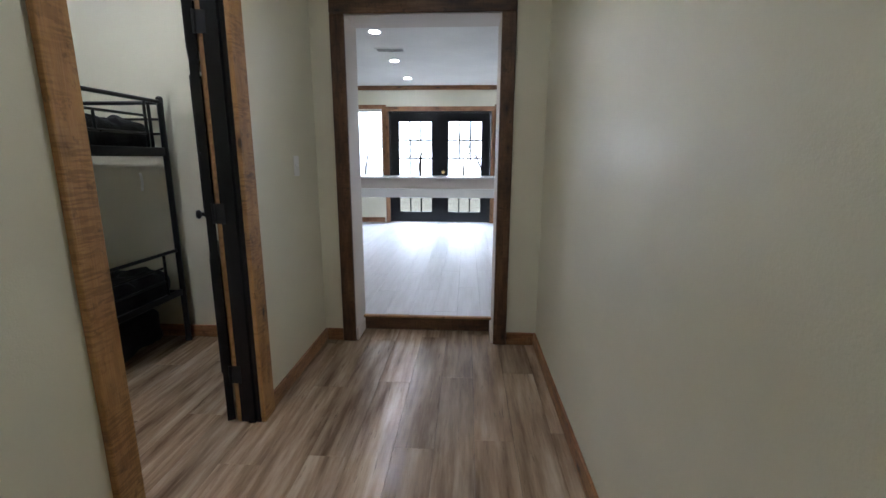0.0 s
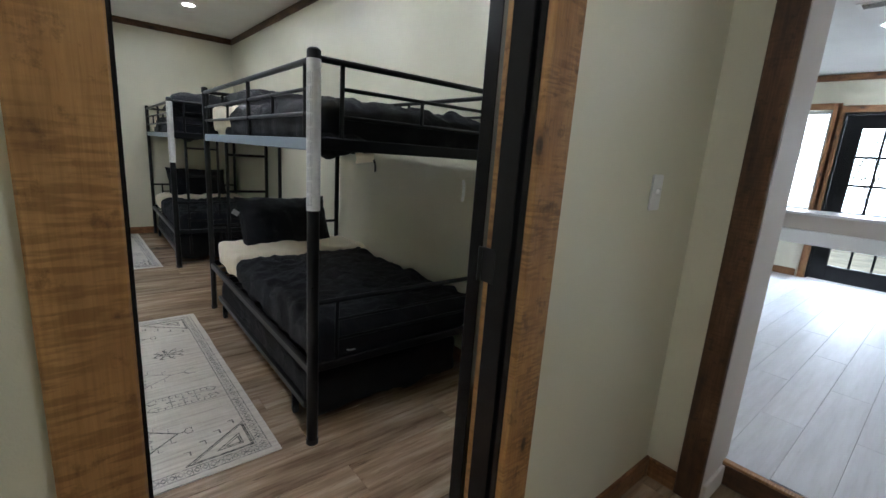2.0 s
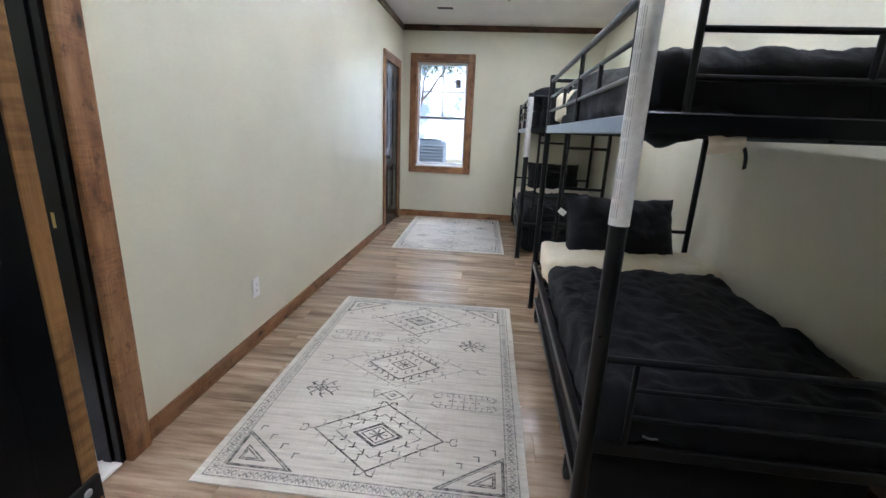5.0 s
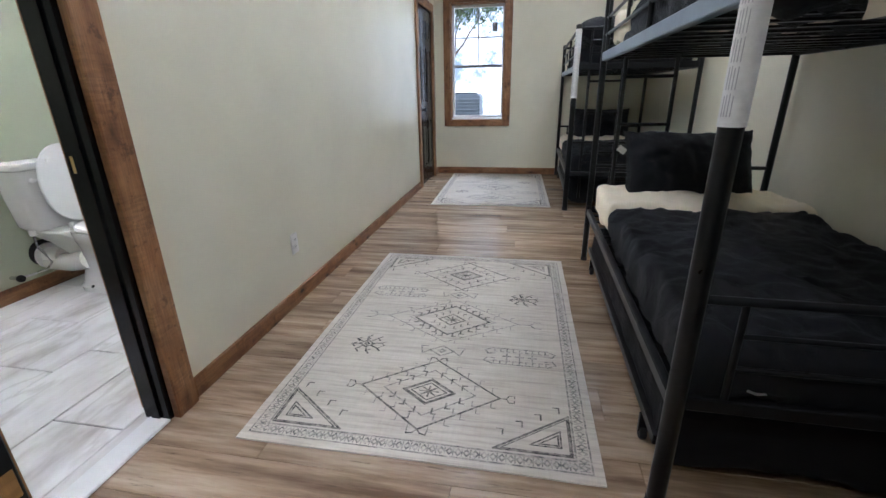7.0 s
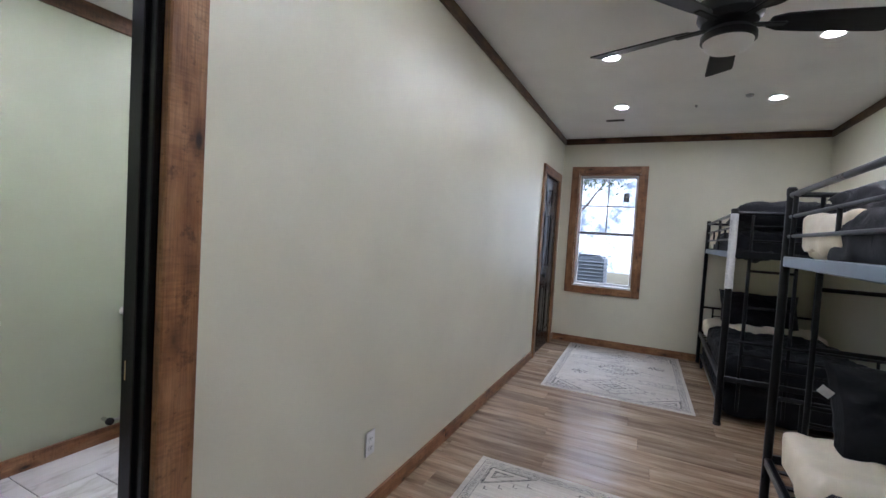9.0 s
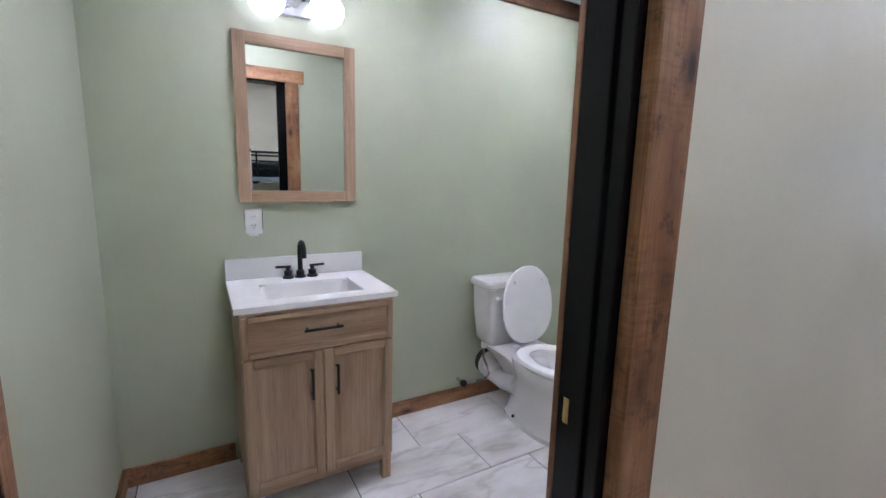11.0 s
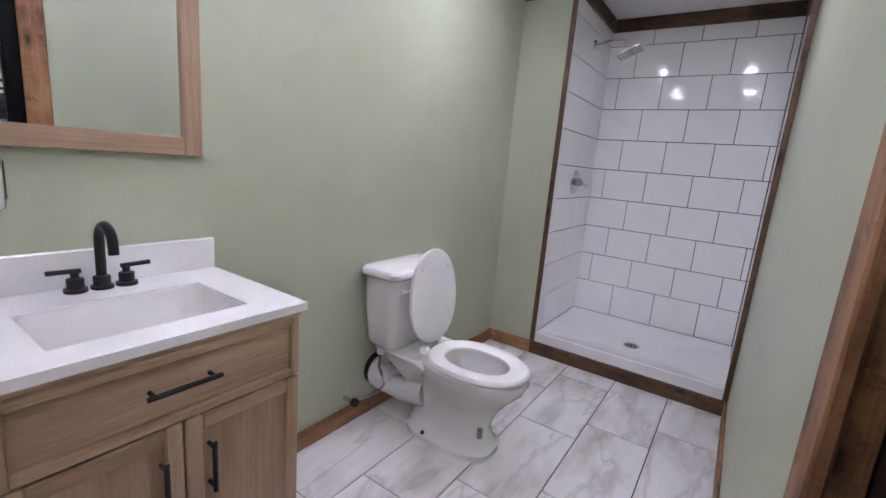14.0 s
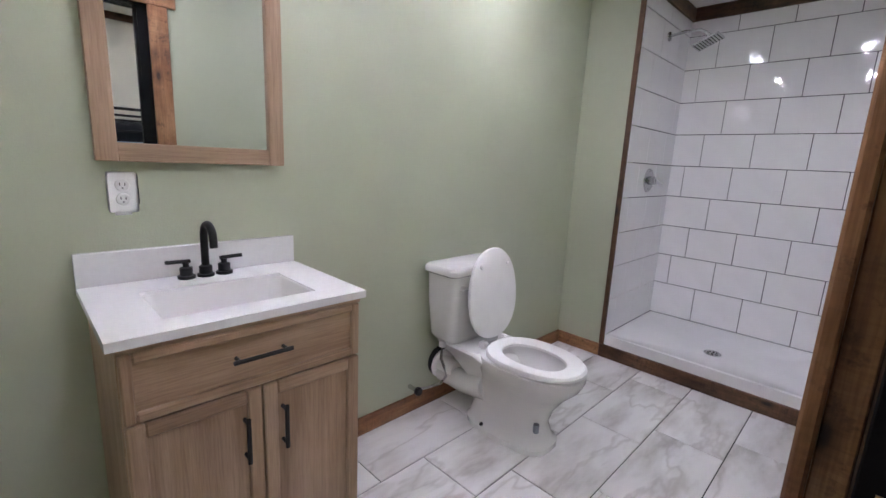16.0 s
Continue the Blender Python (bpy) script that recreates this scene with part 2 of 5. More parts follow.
SLEEVE = plain("white_paper_sleeve", (0.72, 0.72, 0.72), 0.6, grain=50, amount=0.08)
INKM = plain("grey_print", (0.42, 0.42, 0.44), 0.7)
TILEM = plain("glazed_white_tile", (0.9, 0.9, 0.9), 0.08, grain=5, amount=0.02, coat=0.3)
GROUT = plain("dark_grey_grout", (0.04, 0.042, 0.05), 0.9, grain=150, amount=0.2)
FGROUT = plain("grey_floor_grout", (0.055, 0.055, 0.055), 0.9, grain=150, amount=0.2)
MARBLE = marble("veined_porcelain_tile")
PLANK = planks("vinyl_plank", (0.165, 0.105, 0.066), (0.37, 0.268, 0.182), (0.55, 0.44, 0.325), 0.21, 0.85)
# living room planks: bluish daylight glare from the glass doors put into the colour
PALEP = planks("pale_glare_vinyl_plank", (0.52, 0.525, 0.55), (0.60, 0.605, 0.63), (0.66, 0.665, 0.69), 0.38, 0.2)
BLACKC = fabric("black_comforter", (0.0058, 0.007, 0.011), rough=0.55, sheen=0.0, spec=0.28, relief=0.6)
CREAM = fabric("cream_sheet", (0.86, 0.78, 0.63), 0.05, sheen=0.1, relief=0.12)
RUG = woven("cream_flatweave")
INK = faded("worn_charcoal_print", (0.065, 0.06, 0.062), (0.53, 0.49, 0.44), 0.55)
INKL = faded("worn_grey_print", (0.14, 0.134, 0.135), (0.58, 0.54, 0.49), 0.5)
HAZE = backdrop_glow("hazy_sky", (0.5, 0.58, 0.66), (1.0, 1.0, 1.0), SKY_GLOW * 1.5)
HAZE_WEST = backdrop_glow("shaded_pale_woods", (0.10, 0.14, 0.20), (0.84, 0.92, 1.0), SKY_GLOW * 0.52)
VINYLW = plain("white_vinyl", (0.72, 0.72, 0.72), 0.4, grain=20, amount=0.03)
# white vinyl made grey in its colour, for bars shaded against the daylight
SASHG = plain("shaded_grey_vinyl", (0.3, 0.3, 0.31), 0.4, grain=20, amount=0.03)
ACGREY = plain("weathered_grey_enamel", (0.16, 0.18, 0.21), 0.5, grain=12, amount=0.12)
STICKER = plain("grey_sticker_paper", (0.2, 0.22, 0.25), 0.6, grain=40, amount=0.1)
RUBBER = plain("black_rubber", (0.02, 0.02, 0.02), 0.7)
LAMP_BED = glow("neutral_led_disc", (1.0, 0.965, 0.94), CAN_POWER)
LAMP_BATH = glow("cool_led_disc", (1.0, 0.93, 0.95), BATH_POWER)
# glow of the two added hall lamps
LAMP_HALL = glow("added_hall_led_disc", (1.0, 0.94, 0.86), HALL_POWER)
GLOBE = glow("opal_globe", (1.0, 0.94, 0.97), GLOBE_POWER)
LAMP_LIV = glow("living_led_disc", (1.0, 0.95, 0.95), LIVING_POWER)
OPAL = plain("opal_glass_off", (0.72, 0.7, 0.67), 0.3, grain=5, amount=0.02)

m, nt, b = material("window_glass")
b.inputs["Transmission Weight"].default_value, b.inputs["Roughness"].default_value, b.inputs["IOR"].default_value = 1.0, 0.0, 1.02
GLASS = m
m, nt, b = material("mirror_glass")
b.inputs["Metallic"].default_value, b.inputs["Roughness"].default_value = 1.0, 0.01
b.inputs["Base Color"].default_value = (0.86, 0.88, 0.88, 1)
MIRROR = m
BARK = plain("grey_bark", (0.13, 0.10, 0.08), 0.95, grain=25, amount=0.4, relief=0.6)
LEAF = plain("green_leaf", (0.085, 0.12, 0.06), 0.7, grain=8, amount=0.4)
EARTH = plain("dry_grass_ground", (0.24, 0.21, 0.13), 0.95, grain=3, amount=0.35)

# ---- shape helpers ----


def bx(bm, x0, x1, y0, y1, z0, z1, bevel=0.0, seg=1):
    vs = [bm.verts.new((x, y, z)) for x in (x0, x1) for y in (y0, y1) for z in (z0, z1)]
    fs = [bm.faces.new([vs[i] for i in q]) for q in ((0, 1, 3, 2), (4, 6, 7, 5), (0, 4, 5, 1), (2, 3, 7, 6), (0, 2, 6, 4), (1, 5, 7, 3))]
    if bevel:
        es = list({e for f in fs for e in f.edges})
        bmesh.ops.bevel(bm, geom=es, offset=bevel, segments=seg, affect="EDGES", clamp_overlap=True)
    return bm


def box(x0, x1, y0, y1, z0, z1, bevel=0.0, seg=1):
    return bx(bmesh.new(), x0, x1, y0, y1, z0, z1, bevel, seg)


def tube(bm, pts, r, n=10, caps=True):
    """A round bar along a line of points."""
    pts = [Vector(p) for p in pts]
    rings = []
    for i, p in enumerate(pts):
        d = (pts[min(i + 1, len(pts) - 1)] - pts[max(i - 1, 0)]).normalized()
        q = d.to_track_quat("Z", "Y")
        rr = r[i] if isinstance(r, (list, tuple)) else r
        rings.append([bm.verts.new(p + q @ Vector((rr * math.cos(2 * math.pi * k / n), rr * math.sin(2 * math.pi * k / n), 0))) for k in range(n)])
    stitch(bm, rings, caps)
    return bm


def stitch(bm, rings, caps=True, closed=True):
    n = len(rings[0])
    for a, c in zip(rings, rings[1:]):
        for k in range(n if closed else n - 1):
            bm.faces.new((a[k], a[(k + 1) % n], c[(k + 1) % n], c[k]))
    if caps:
        bm.faces.new(rings[0][::-1])
        bm.faces.new(rings[-1])


def lathe(bm, profile, centre=(0, 0, 0), n=24, axis="z"):
    """Turn (radius, height) pairs about an axis through centre."""
    rings = []
    for r, h in profile:
        ring = []
        for k in range(n):
            a = 2 * math.pi * k / n
            u, v = max(r, 1e-4) * math.cos(a), max(r, 1e-4) * math.sin(a)
            p = {"z": (u, v, h), "y": (u, h, v), "x": (h, u, v)}[axis]
            ring.append(bm.verts.new(Vector(centre) + Vector(p)))
        rings.append(ring)
    stitch(bm, rings)
    return bm


def egg(cx, cy, z, a, front, back, n=32, power=2.2):
    """A closed egg-shaped ring: half width a, reach to +y front, to -y back."""
    out = []
    for k in range(n):
        t = 2 * math.pi * k / n
        c, s = math.cos(t), math.sin(t)
        x = a * math.copysign(abs(c) ** (2 / power), c)
        y = (front if s > 0 else back) * math.copysign(abs(s) ** (2 / power), s)
        out.append((cx + x, cy + y, z))
    return out


def loft(bm, rings, caps=True):
    stitch(bm, [[bm.verts.new(p) for p in r] for r in rings], caps)
    return bm


def part(name, bm, mat, parent=None, label="", smooth=False):
    """Links a bmesh as one mesh object under a thing or a part."""
    bmesh.ops.recalc_face_normals(bm, faces=bm.faces)
    me = bpy.data.meshes.new(name)
    bm.to_mesh(me)
    bm.free()
    for mm in (mat if isinstance(mat, (list, tuple)) else [mat]):
        me.materials.append(mm)
    if smooth:
        for p in me.polygons:
            p.use_smooth = True
        me.set_sharp_from_angle(angle=radians(40))
    ob = new(name, me)
    if parent:
        ob.parent = parent
    if label:
        ob["label"] = label
    return ob


def thing(name, label, category, at=(0, 0, 0), group="", kind=""):
    ob = new(name)
    ob.location = at
    ob.empty_display_size = 0.1
    return tagged(ob, label, category, group, kind)


def soft(sx, sy, sz, cuts=(20, 14, 4), puff=0.35, wrinkle=0.012, freq=4.0, seed=0, round_r=0.06, droop=0.0, quilt=0.0):
    """A stuffed or draped cloth body on z 0..sz: rounded, swollen and creased."""
    bm = bmesh.new()
    nx, ny, nz = cuts
    bmesh.ops.create_cube(bm, size=1.0)
    bmesh.ops.scale(bm, vec=(sx, sy, sz), verts=bm.verts)

    def split(axis, n):
        es = [e for e in bm.edges if abs((e.verts[0].co - e.verts[1].co)[axis]) > 1e-5]
        bmesh.ops.subdivide_edges(bm, edges=es, cuts=n, use_grid_fill=True)
    split(0, nx)
    split(1, ny)
    split(2, nz)
    off = Vector((seed * 7.3, seed * 3.1, seed * 1.7))
    for v in bm.verts:
        p = v.co
        u, w, q = 2 * p.x / sx, 2 * p.y / sy, 2 * p.z / sz
        core = Vector((max(-sx / 2 + round_r, min(sx / 2 - round_r, p.x)), max(-sy / 2 + round_r, min(sy / 2 - round_r, p.y)), max(-sz / 2 + min(round_r, sz * 0.45), min(sz / 2 - min(round_r, sz * 0.45), p.z))))
        d = p - core
        if d.length > 1e-6:
            p = core + d.normalized() * min(d.length, round_r)
        swell = (1 - u ** 4) * (1 - w ** 4)
        p.z *= 1 + puff * swell - puff * 0.4
        n1 = noise.fractal(Vector((p.x * freq, p.y * freq * 1.3, p.z * freq)) + off, 1.0, 2.0, 4)
        n2 = abs(noise.noise(Vector((p.x * freq * 2.2, p.y * freq * 2.0, p.z * 5)) + off))
        p.z += wrinkle * (n1 * 1.4 - n2)
        p.x += wrinkle * 0.6 * noise.noise(Vector((p.y * 9, p.z * 14, 3.3)) + off)
        p.y += wrinkle * 0.9 * noise.noise(Vector((p.x * 9, p.z * 14, 7.7)) + off)
        if quilt:
            d = abs((p.x + 10) / quilt % 1.0 - 0.5) * quilt
            p.z -= 0.007 * math.exp(-(d / 0.02) ** 2) * (1 if p.z > 0 else 0)
        if droop and p.z < 0:
            p.z -= droop * max(abs(u), abs(w)) ** 6 * (0.7 + 0.3 * noise.noise(Vector((p.x * 4, p.y * 4, 1.0)) + off))
        v.co = p
    lo = min(v.co.z for v in bm.verts)
    for v in bm.verts:
        v.co.z -= lo
    return bm

# ---- structure ----
HX, RX, HR = -0.52, -0.635, 0.95            # hall west face, room east face, hall east face
BY, GY, NY, WX = 0.525, 0.378, 3.25, -6.73   # bedroom south face, bath north face, bedroom north face, bedroom west face
SY, SX, TX = -1.14, -3.77, -4.60            # bath south face, shower front, shower back
BCEIL, GCEIL, HCEIL = 2.63, 2.43, 2.6
FZ, FY, FN, FCEIL = 0.105, 3.48, 8.30, 2.5   # living room floor, its south edge, north face, ceiling


def wall(name, x0, x1, y0, y1, z0, z1, along, holes=(), mats=(WALL, WALL)):
    """A wall with openings (from, to, bottom, top) along x or y; its two sides may be painted apart."""
    bm = bmesh.new()
    a0, a1 = (x0, x1) if along == "x" else (y0, y1)

    def seg(p, q, zb, zt):
        if q - p > 1e-4 and zt - zb > 1e-4:
            if along == "x":
                bx(bm, p, q, y0, y1, zb, zt)
            else:
                bx(bm, x0, x1, p, q, zb, zt)
    at = a0
    for h0, h1, hb, ht in sorted(holes):
        seg(at, h0, z0, z1)
        seg(h0, h1, z0, hb)
        seg(h0, h1, ht, z1)
        at = h1
    seg(at, a1, z0, z1)
    ob = part(name, bm, list(mats))
    axis = 1 if along == "x" else 0
    for p in ob.data.polygons:
        p.material_index = 1 if p.normal[axis] < -0.5 and len(mats) > 1 else 0
    return tagged(ob, "textured painted drywall wall", "wall", kind="structure")


def slab(name, x0, x1, y0, y1, z0, z1, mat, label, category):
    return tagged(part(name, box(x0, x1, y0, y1, z0, z1), mat), label, category, kind="structure")


wall("wall_hall_west", RX, HX, 0.45, NY, -0.1, 2.8, "y", [(1.475, 2.27, -0.1, 2.06)], (WALL, WALL))
wall("wall_bath_east", RX, HX, -1.7, 0.45, -0.1, 2.8, "y", [], (WALL, GREEN))
wall("wall_bedroom_south", -6.9, RX, GY, BY, -0.1, 2.8, "x", [(-1.676, -0.78, -0.1, 2.06), (-6.48, -5.70, -0.1, 2.055)], (WALL, GREEN))
wall("wall_bedroom_west", -6.9, WX, BY, NY, -0.1, 2.8, "y", [(0.735, 1.453, 0.745, 2.18)])
wall("wall_bedroom_north", -6.9, RX, NY, 3.4, -0.1, 2.8, "x")
wall("wall_hall_north", RX, 1.07, NY, 3.52, -0.1, 2.8, "x", [(-0.314, 0.673, -0.1, 2.136)], (WALL, WALL))
wall("wall_hall_east", HR, 1.07, -1.7, NY, -0.1, 2.8, "y")
wall("wall_hall_south", RX, 1.07, -1.82, -1.7, -0.1, 2.8, "x")
wall("wall_bath_south", -3.95, RX, -1.3, SY, -0.1, 2.8, "x", [], (GREEN, GREEN))
wall("wall_shower_stub", -3.9, SX, SY, -0.80, -0.1, 2.8, "y", [], (GREEN, GREEN))
wall("wall_shower_south", -4.75, -3.9, -0.93, -0.80, -0.1, 2.8, "x", [], (GROUT, GREEN))
wall("wall_shower_west", -4.75, TX - 0.015, -0.80, GY, -0.1, 2.8, "y", [], (GROUT, GREEN))
wall("wall_living_west", -3.32, -3.2, 3.4, 8.5, -0.1, 2.8, "y")
wall("wall_living_east", 3.4, 3.52, 3.4, 8.5, -0.1, 2.8, "y")
wall("wall_living_south", 1.07, 3.4, 3.4, 3.52, -0.1, 2.8, "x")
wall("wall_living_north", -3.2, 3.4, FN, 8.5, -0.1, 2.8, "x", [(-0.945, 0.885, FZ, 2.075), (0.995, 1.49, 0.92, 2.11), (-1.55, -1.055, 0.92, 2.11)])
wall("wall_closet_back", -6.6, -5.6, -0.15, -0.05, -0.1, 2.8, "x")

slab("ceiling_bedroom", -6.9, RX, BY, NY, BCEIL, 2.8, CEIL, "white painted bedroom ceiling", "ceiling")
slab("ceiling_bath", -4.75, RX, SY, GY, GCEIL, 2.8, CEIL, "white painted bathroom ceiling", "ceiling")
slab("ceiling_hall", HX, HR, -1.7, NY, HCEIL, 2.8, CEIL, "white painted hall ceiling", "ceiling")
slab("ceiling_living", -3.2, 3.4, 3.4, FN, FCEIL, 2.8, CEIL, "white painted living room ceiling", "ceiling")
slab("roof", -7.2, 3.8, -2.2, 8.8, 2.8, 2.95, CEIL, "plain flat roof slab closing the house", "roof")

SUB = plain("dark_underlay", (0.05, 0.04, 0.035), 0.9)
floor = slab("floor", -6.9, 1.07, -1.7, NY + 0.3, -0.1, -0.006, SUB, "wood-look vinyl plank floor in grey-brown tones", "floor")
floor_living = slab("floor_living", -3.2, 3.4, FY, 8.5, -0.1, FZ - 0.006, SUB, "glossy vinyl plank floor one step up, daylight glare in its pale colour", "floor")
bath_floor = slab("bath_floor", -4.75, RX, SY, GY, -0.09, -0.002, FGROUT, "pale veined porcelain tiles with dark grout", "floor")
tagged(part("ground", box(-300, 300, -300, 300, -0.6, -0.35), EARTH), "dry winter grass around the house", "ground", kind="structure")


def board(name, parent, x0, x1, y0, y1, z0, z1, mats, bevel=0.003, label=""):
    """A board with its grain along its longest side."""
    size = {"x": x1 - x0, "y": y1 - y0, "z": z1 - z0}
    axis = max(size, key=size.get)
    c = ((x0 + x1) / 2, (y0 + y1) / 2, (z0 + z1) / 2)
    ob = part(name, box(x0 - c[0], x1 - c[0], y0 - c[1], y1 - c[1], z0 - c[2], z1 - c[2], bevel), mats[axis] if isinstance(mats, dict) else mats, parent, label)
    ob.location = Vector(c) - (parent.location if parent else Vector())
    return ob


# skirting boards and crown boards
skirt = thing("baseboard", "brown stained wooden baseboards along the walls", "baseboard", kind="structure")
BH, BT = 0.088, 0.016
for x0, x1, y0, y1 in ((HX, HX + BT, -1.7, 1.395), (HX, HX + BT, 2.365, NY), (HR - BT, HR, -1.7, NY), (HX + BT, -0.392, NY - BT, NY), (0.749, HR - BT, NY - BT, NY),
                       (-3.4, -1.70, BY, BY + BT), (-5.622, -3.403, BY, BY + BT), (WX, -6.56, BY, BY + BT), (WX, WX + BT, BY + BT, NY - BT), (WX + BT, RX, NY - BT, NY),
                       (RX - BT, RX, 0.55, 1.385), (RX - BT, RX, 2.38, NY - BT),
                       (-1.075, RX, SY, SY + BT), (SX, -1.70, SY, SY + BT), (RX - BT, RX, SY + BT, GY), (SX, SX + BT, SY + BT, -0.81), (SX, -1.70, GY - BT, GY)):
    board("baseboard_run", skirt, x0, x1, y0, y1, 0.0, BH, TRIM, 0.004)
for x0, x1 in ((-3.2, -1.04), (0.985, 3.4)):
    board("baseboard_run", skirt, x0, x1, FN - BT, FN, FZ, FZ + BH, TRIM, 0.004)
crown = thing("crown_trim", "dark stained wooden crown boards round the ceiling", "trim", kind="structure")
CH = 0.075
for x0, x1, y0, y1, zt in ((WX, RX, BY, BY + 0.02, BCEIL), (WX, WX + 0.02, BY + 0.02, NY - 0.02, BCEIL), (WX, RX, NY - 0.02, NY, BCEIL), (RX - 0.02, RX, BY + 0.02, NY - 0.02, BCEIL),
                           (SX, RX, SY, SY + 0.02, GCEIL), (RX - 0.02, RX, SY + 0.02, GY - 0.02, GCEIL), (TX, RX, GY - 0.02, GY, GCEIL), (SX, SX + 0.02, SY + 0.02, -0.79, GCEIL),
                           (TX, SX, -0.785, -0.765, GCEIL), (TX, TX + 0.02, -0.765, GY - 0.02, GCEIL),
                           (-3.2, 3.4, FN - 0.02, FN, FCEIL)):
    board("crown_run", crown, x0, x1, y0, y1, zt - (0.093 if zt == GCEIL else CH), zt - 0.002, DARKT if zt != FCEIL else TRIM, 0.003)

# ---- doors and openings ----
door_1 = thing("door_1", "black painted bedroom door standing open with raw pine casing", "door", (HX, 1.87, 0), kind="structure")
J0, J1, JT = 1.496, 2.252, 2.04
for y0, y1 in ((J0 - 0.02, J0), (J1, J1 + 0.02)):
    board("jamb", door_1, -0.617, HX + 0.002, y0, y1, 0, JT, BLACKP, 0.002)
board("jamb_head", door_1, -0.617, HX + 0.002, J0 - 0.02, J1 + 0.02, JT, JT + 0.02, BLACKP, 0.002)
for y0, y1 in ((J0, J0 + 0.012), (J1 - 0.012, J1)):
    board("stop", door_1, -0.578, -0.543, y0, y1, 0, JT - 0.012, BLACKP, 0.002)
board("stop_head", door_1, -0.578, -0.543, J0, J1, JT - 0.012, JT, BLACKP, 0.002)
for y0, y1 in ((J0 - 0.086, J0 + 0.004), (J1 + 0.002, J1 + 0.112)):
    board("hall_casing", door_1, HX, HX + 0.022, y0, y1, 0, JT + 0.006, RAWT, 0.003)
    if y0 > 1.6:
        board("room_casing", door_1, RX - 0.014, RX, y0 + 0.014, y1, 0, JT + 0.006, RAWT, 0.003)
board("hall_casing_head", door_1, HX, HX + 0.022, J0 - 0.086, J1 + 0.112, JT + 0.006, JT + 0.1, RAWT)
board("room_casing_head", door_1, RX - 0.014, RX, J0 - 0.096, J1 + 0.098, JT + 0.006, JT + 0.1, RAWT)
for y0, y1 in ((J0 - 0.02, J0 - 0.001), (J1 + 0.001, J1 + 0.02)):
    board("raw_edge", door_1, -0.633, -0.617, y0, y1, 0, JT, RAWT, 0.001, "unpainted pine jamb edge")


def six_panel_leaf(parent, w, h, t, mat, name="leaf"):
    """A moulded six-panel leaf in the x-z plane, hinge edge at x 0, thickness along y."""
    bm = box(0, w, -t / 2, t / 2, 0, h, 0.002)
    leaf = part(name, bm, mat, parent)
    st, mid = 0.11 * w / 0.76, 0.1 * w / 0.76
    pw = (w - 2 * st - mid) / 2
    for zb, zt in ((0.2, 0.78), (0.98, 1.6), (1.7, 1.9)):
        for i in range(2):
            x0 = st + i * (pw + mid)
            for s in (-1, 1):
                bm = bmesh.new()
                fr, y = 0.022, s * t / 2
                for a, c, d, e in ((x0, x0 + pw, zb, zb + fr), (x0, x0 + pw, zt - fr, zt), (x0, x0 + fr, zb + fr, zt - fr), (x0 + pw - fr, x0 + pw, zb + fr, zt - fr)):
                    bx(bm, a, c, min(y, y + s * 0.007), max(y, y + s * 0.007), d, e, 0.003)
                bx(bm, x0 + fr + 0.02, x0 + pw - fr - 0.02, min(y, y + s * 0.006), max(y, y + s * 0.006), zb + fr + 0.02, zt - fr - 0.02, 0.005)
                part("panel", bm, mat, leaf)
    return leaf


def knob(parent, x, y, z, s, mat):
    return part("knob", lathe(bmesh.new(), [(0.03, 0), (0.03, s * 0.008), (0.011, s * 0.012), (0.011, s * 0.03), (0.024, s * 0.038), (0.027, s * 0.05), (0.018, s * 0.06), (0.0, s * 0.062)], (x, y, z), 20, "y"), mat, parent, "round black door knob", True)


leaf = six_panel_leaf(door_1, 0.76, 2.02, 0.035, BLACKP)
leaf.location = Vector((-0.660, 2.243, 0.012)) - door_1.location
leaf.rotation_euler = (0, 0, radians(90 + 31))
for s in (-1, 1):
    knob(leaf, 0.70, s * 0.0175, 0.93, s, BLACKM)
for z in (0.25, 1.02, 1.80):
    bm = box(-0.642, -0.598, J1 - 0.0012, J1 + 0.004, z - 0.045, z + 0.045, 0.0005)
    tube(bm, [(-0.646, J1 - 0.004, z - 0.045), (-0.646, J1 - 0.004, z + 0.045)], 0.006, 10)
    h = part("hinge", bm, BLACKM, door_1, "black butt hinge")
    h.location = -door_1.location
bm = box(-0.63, -0.598, J0 - 0.002, J0 + 0.003, 0.9, 0.96, 0.001)
h = part("strike_plate", bm, BLACKM, door_1, "black strike plate")
h.location = -door_1.location
bm = box(-0.628, -0.612, J0 + 0.002, J0 + 0.0034, 0.92, 0.938, 0.0005)
sp = h
for z in (0.908, 0.951):
    sc = part("screw", lathe(bmesh.new(), [(0, 0.0), (0.004, 0.0), (0.003, 0.0012), (0, 0.0015)], (-0.616, J0 + 0.003, z), 12, "y"), NICKEL, sp, "", True)
h = part("strike_hole", bm, RAWT["z"], door_1, "raw wood latch hole")
h.location = -door_1.location

# the bathroom doorway
door_2 = thing("door_2", "open bathroom doorway with black jambs and stained casing", "doorway", (-1.21, BY, 0), kind="structure")
D0, D1, XJ = -1.655, -0.80, -1.572
for x0, x1 in ((D0, XJ), (D1, D1 + 0.02)):
    board("jamb", door_2, x0, x1, 0.4205, BY - 0.001, 0, JT, BLACKP, 0.002)
for x0, x1 in ((D0 - 0.02, -1.63), (D1, D1 + 0.02)):
    board("jamb_strip", door_2, x0, x1, 0.3845, 0.42, 0, JT, TRIM, 0.002, "unpainted brown strip along the jamb")
board("jamb_head", door_2, D0 - 0.02, D1 + 0.02, 0.4, BY - 0.001, JT, JT + 0.02, BLACKP, 0.002)
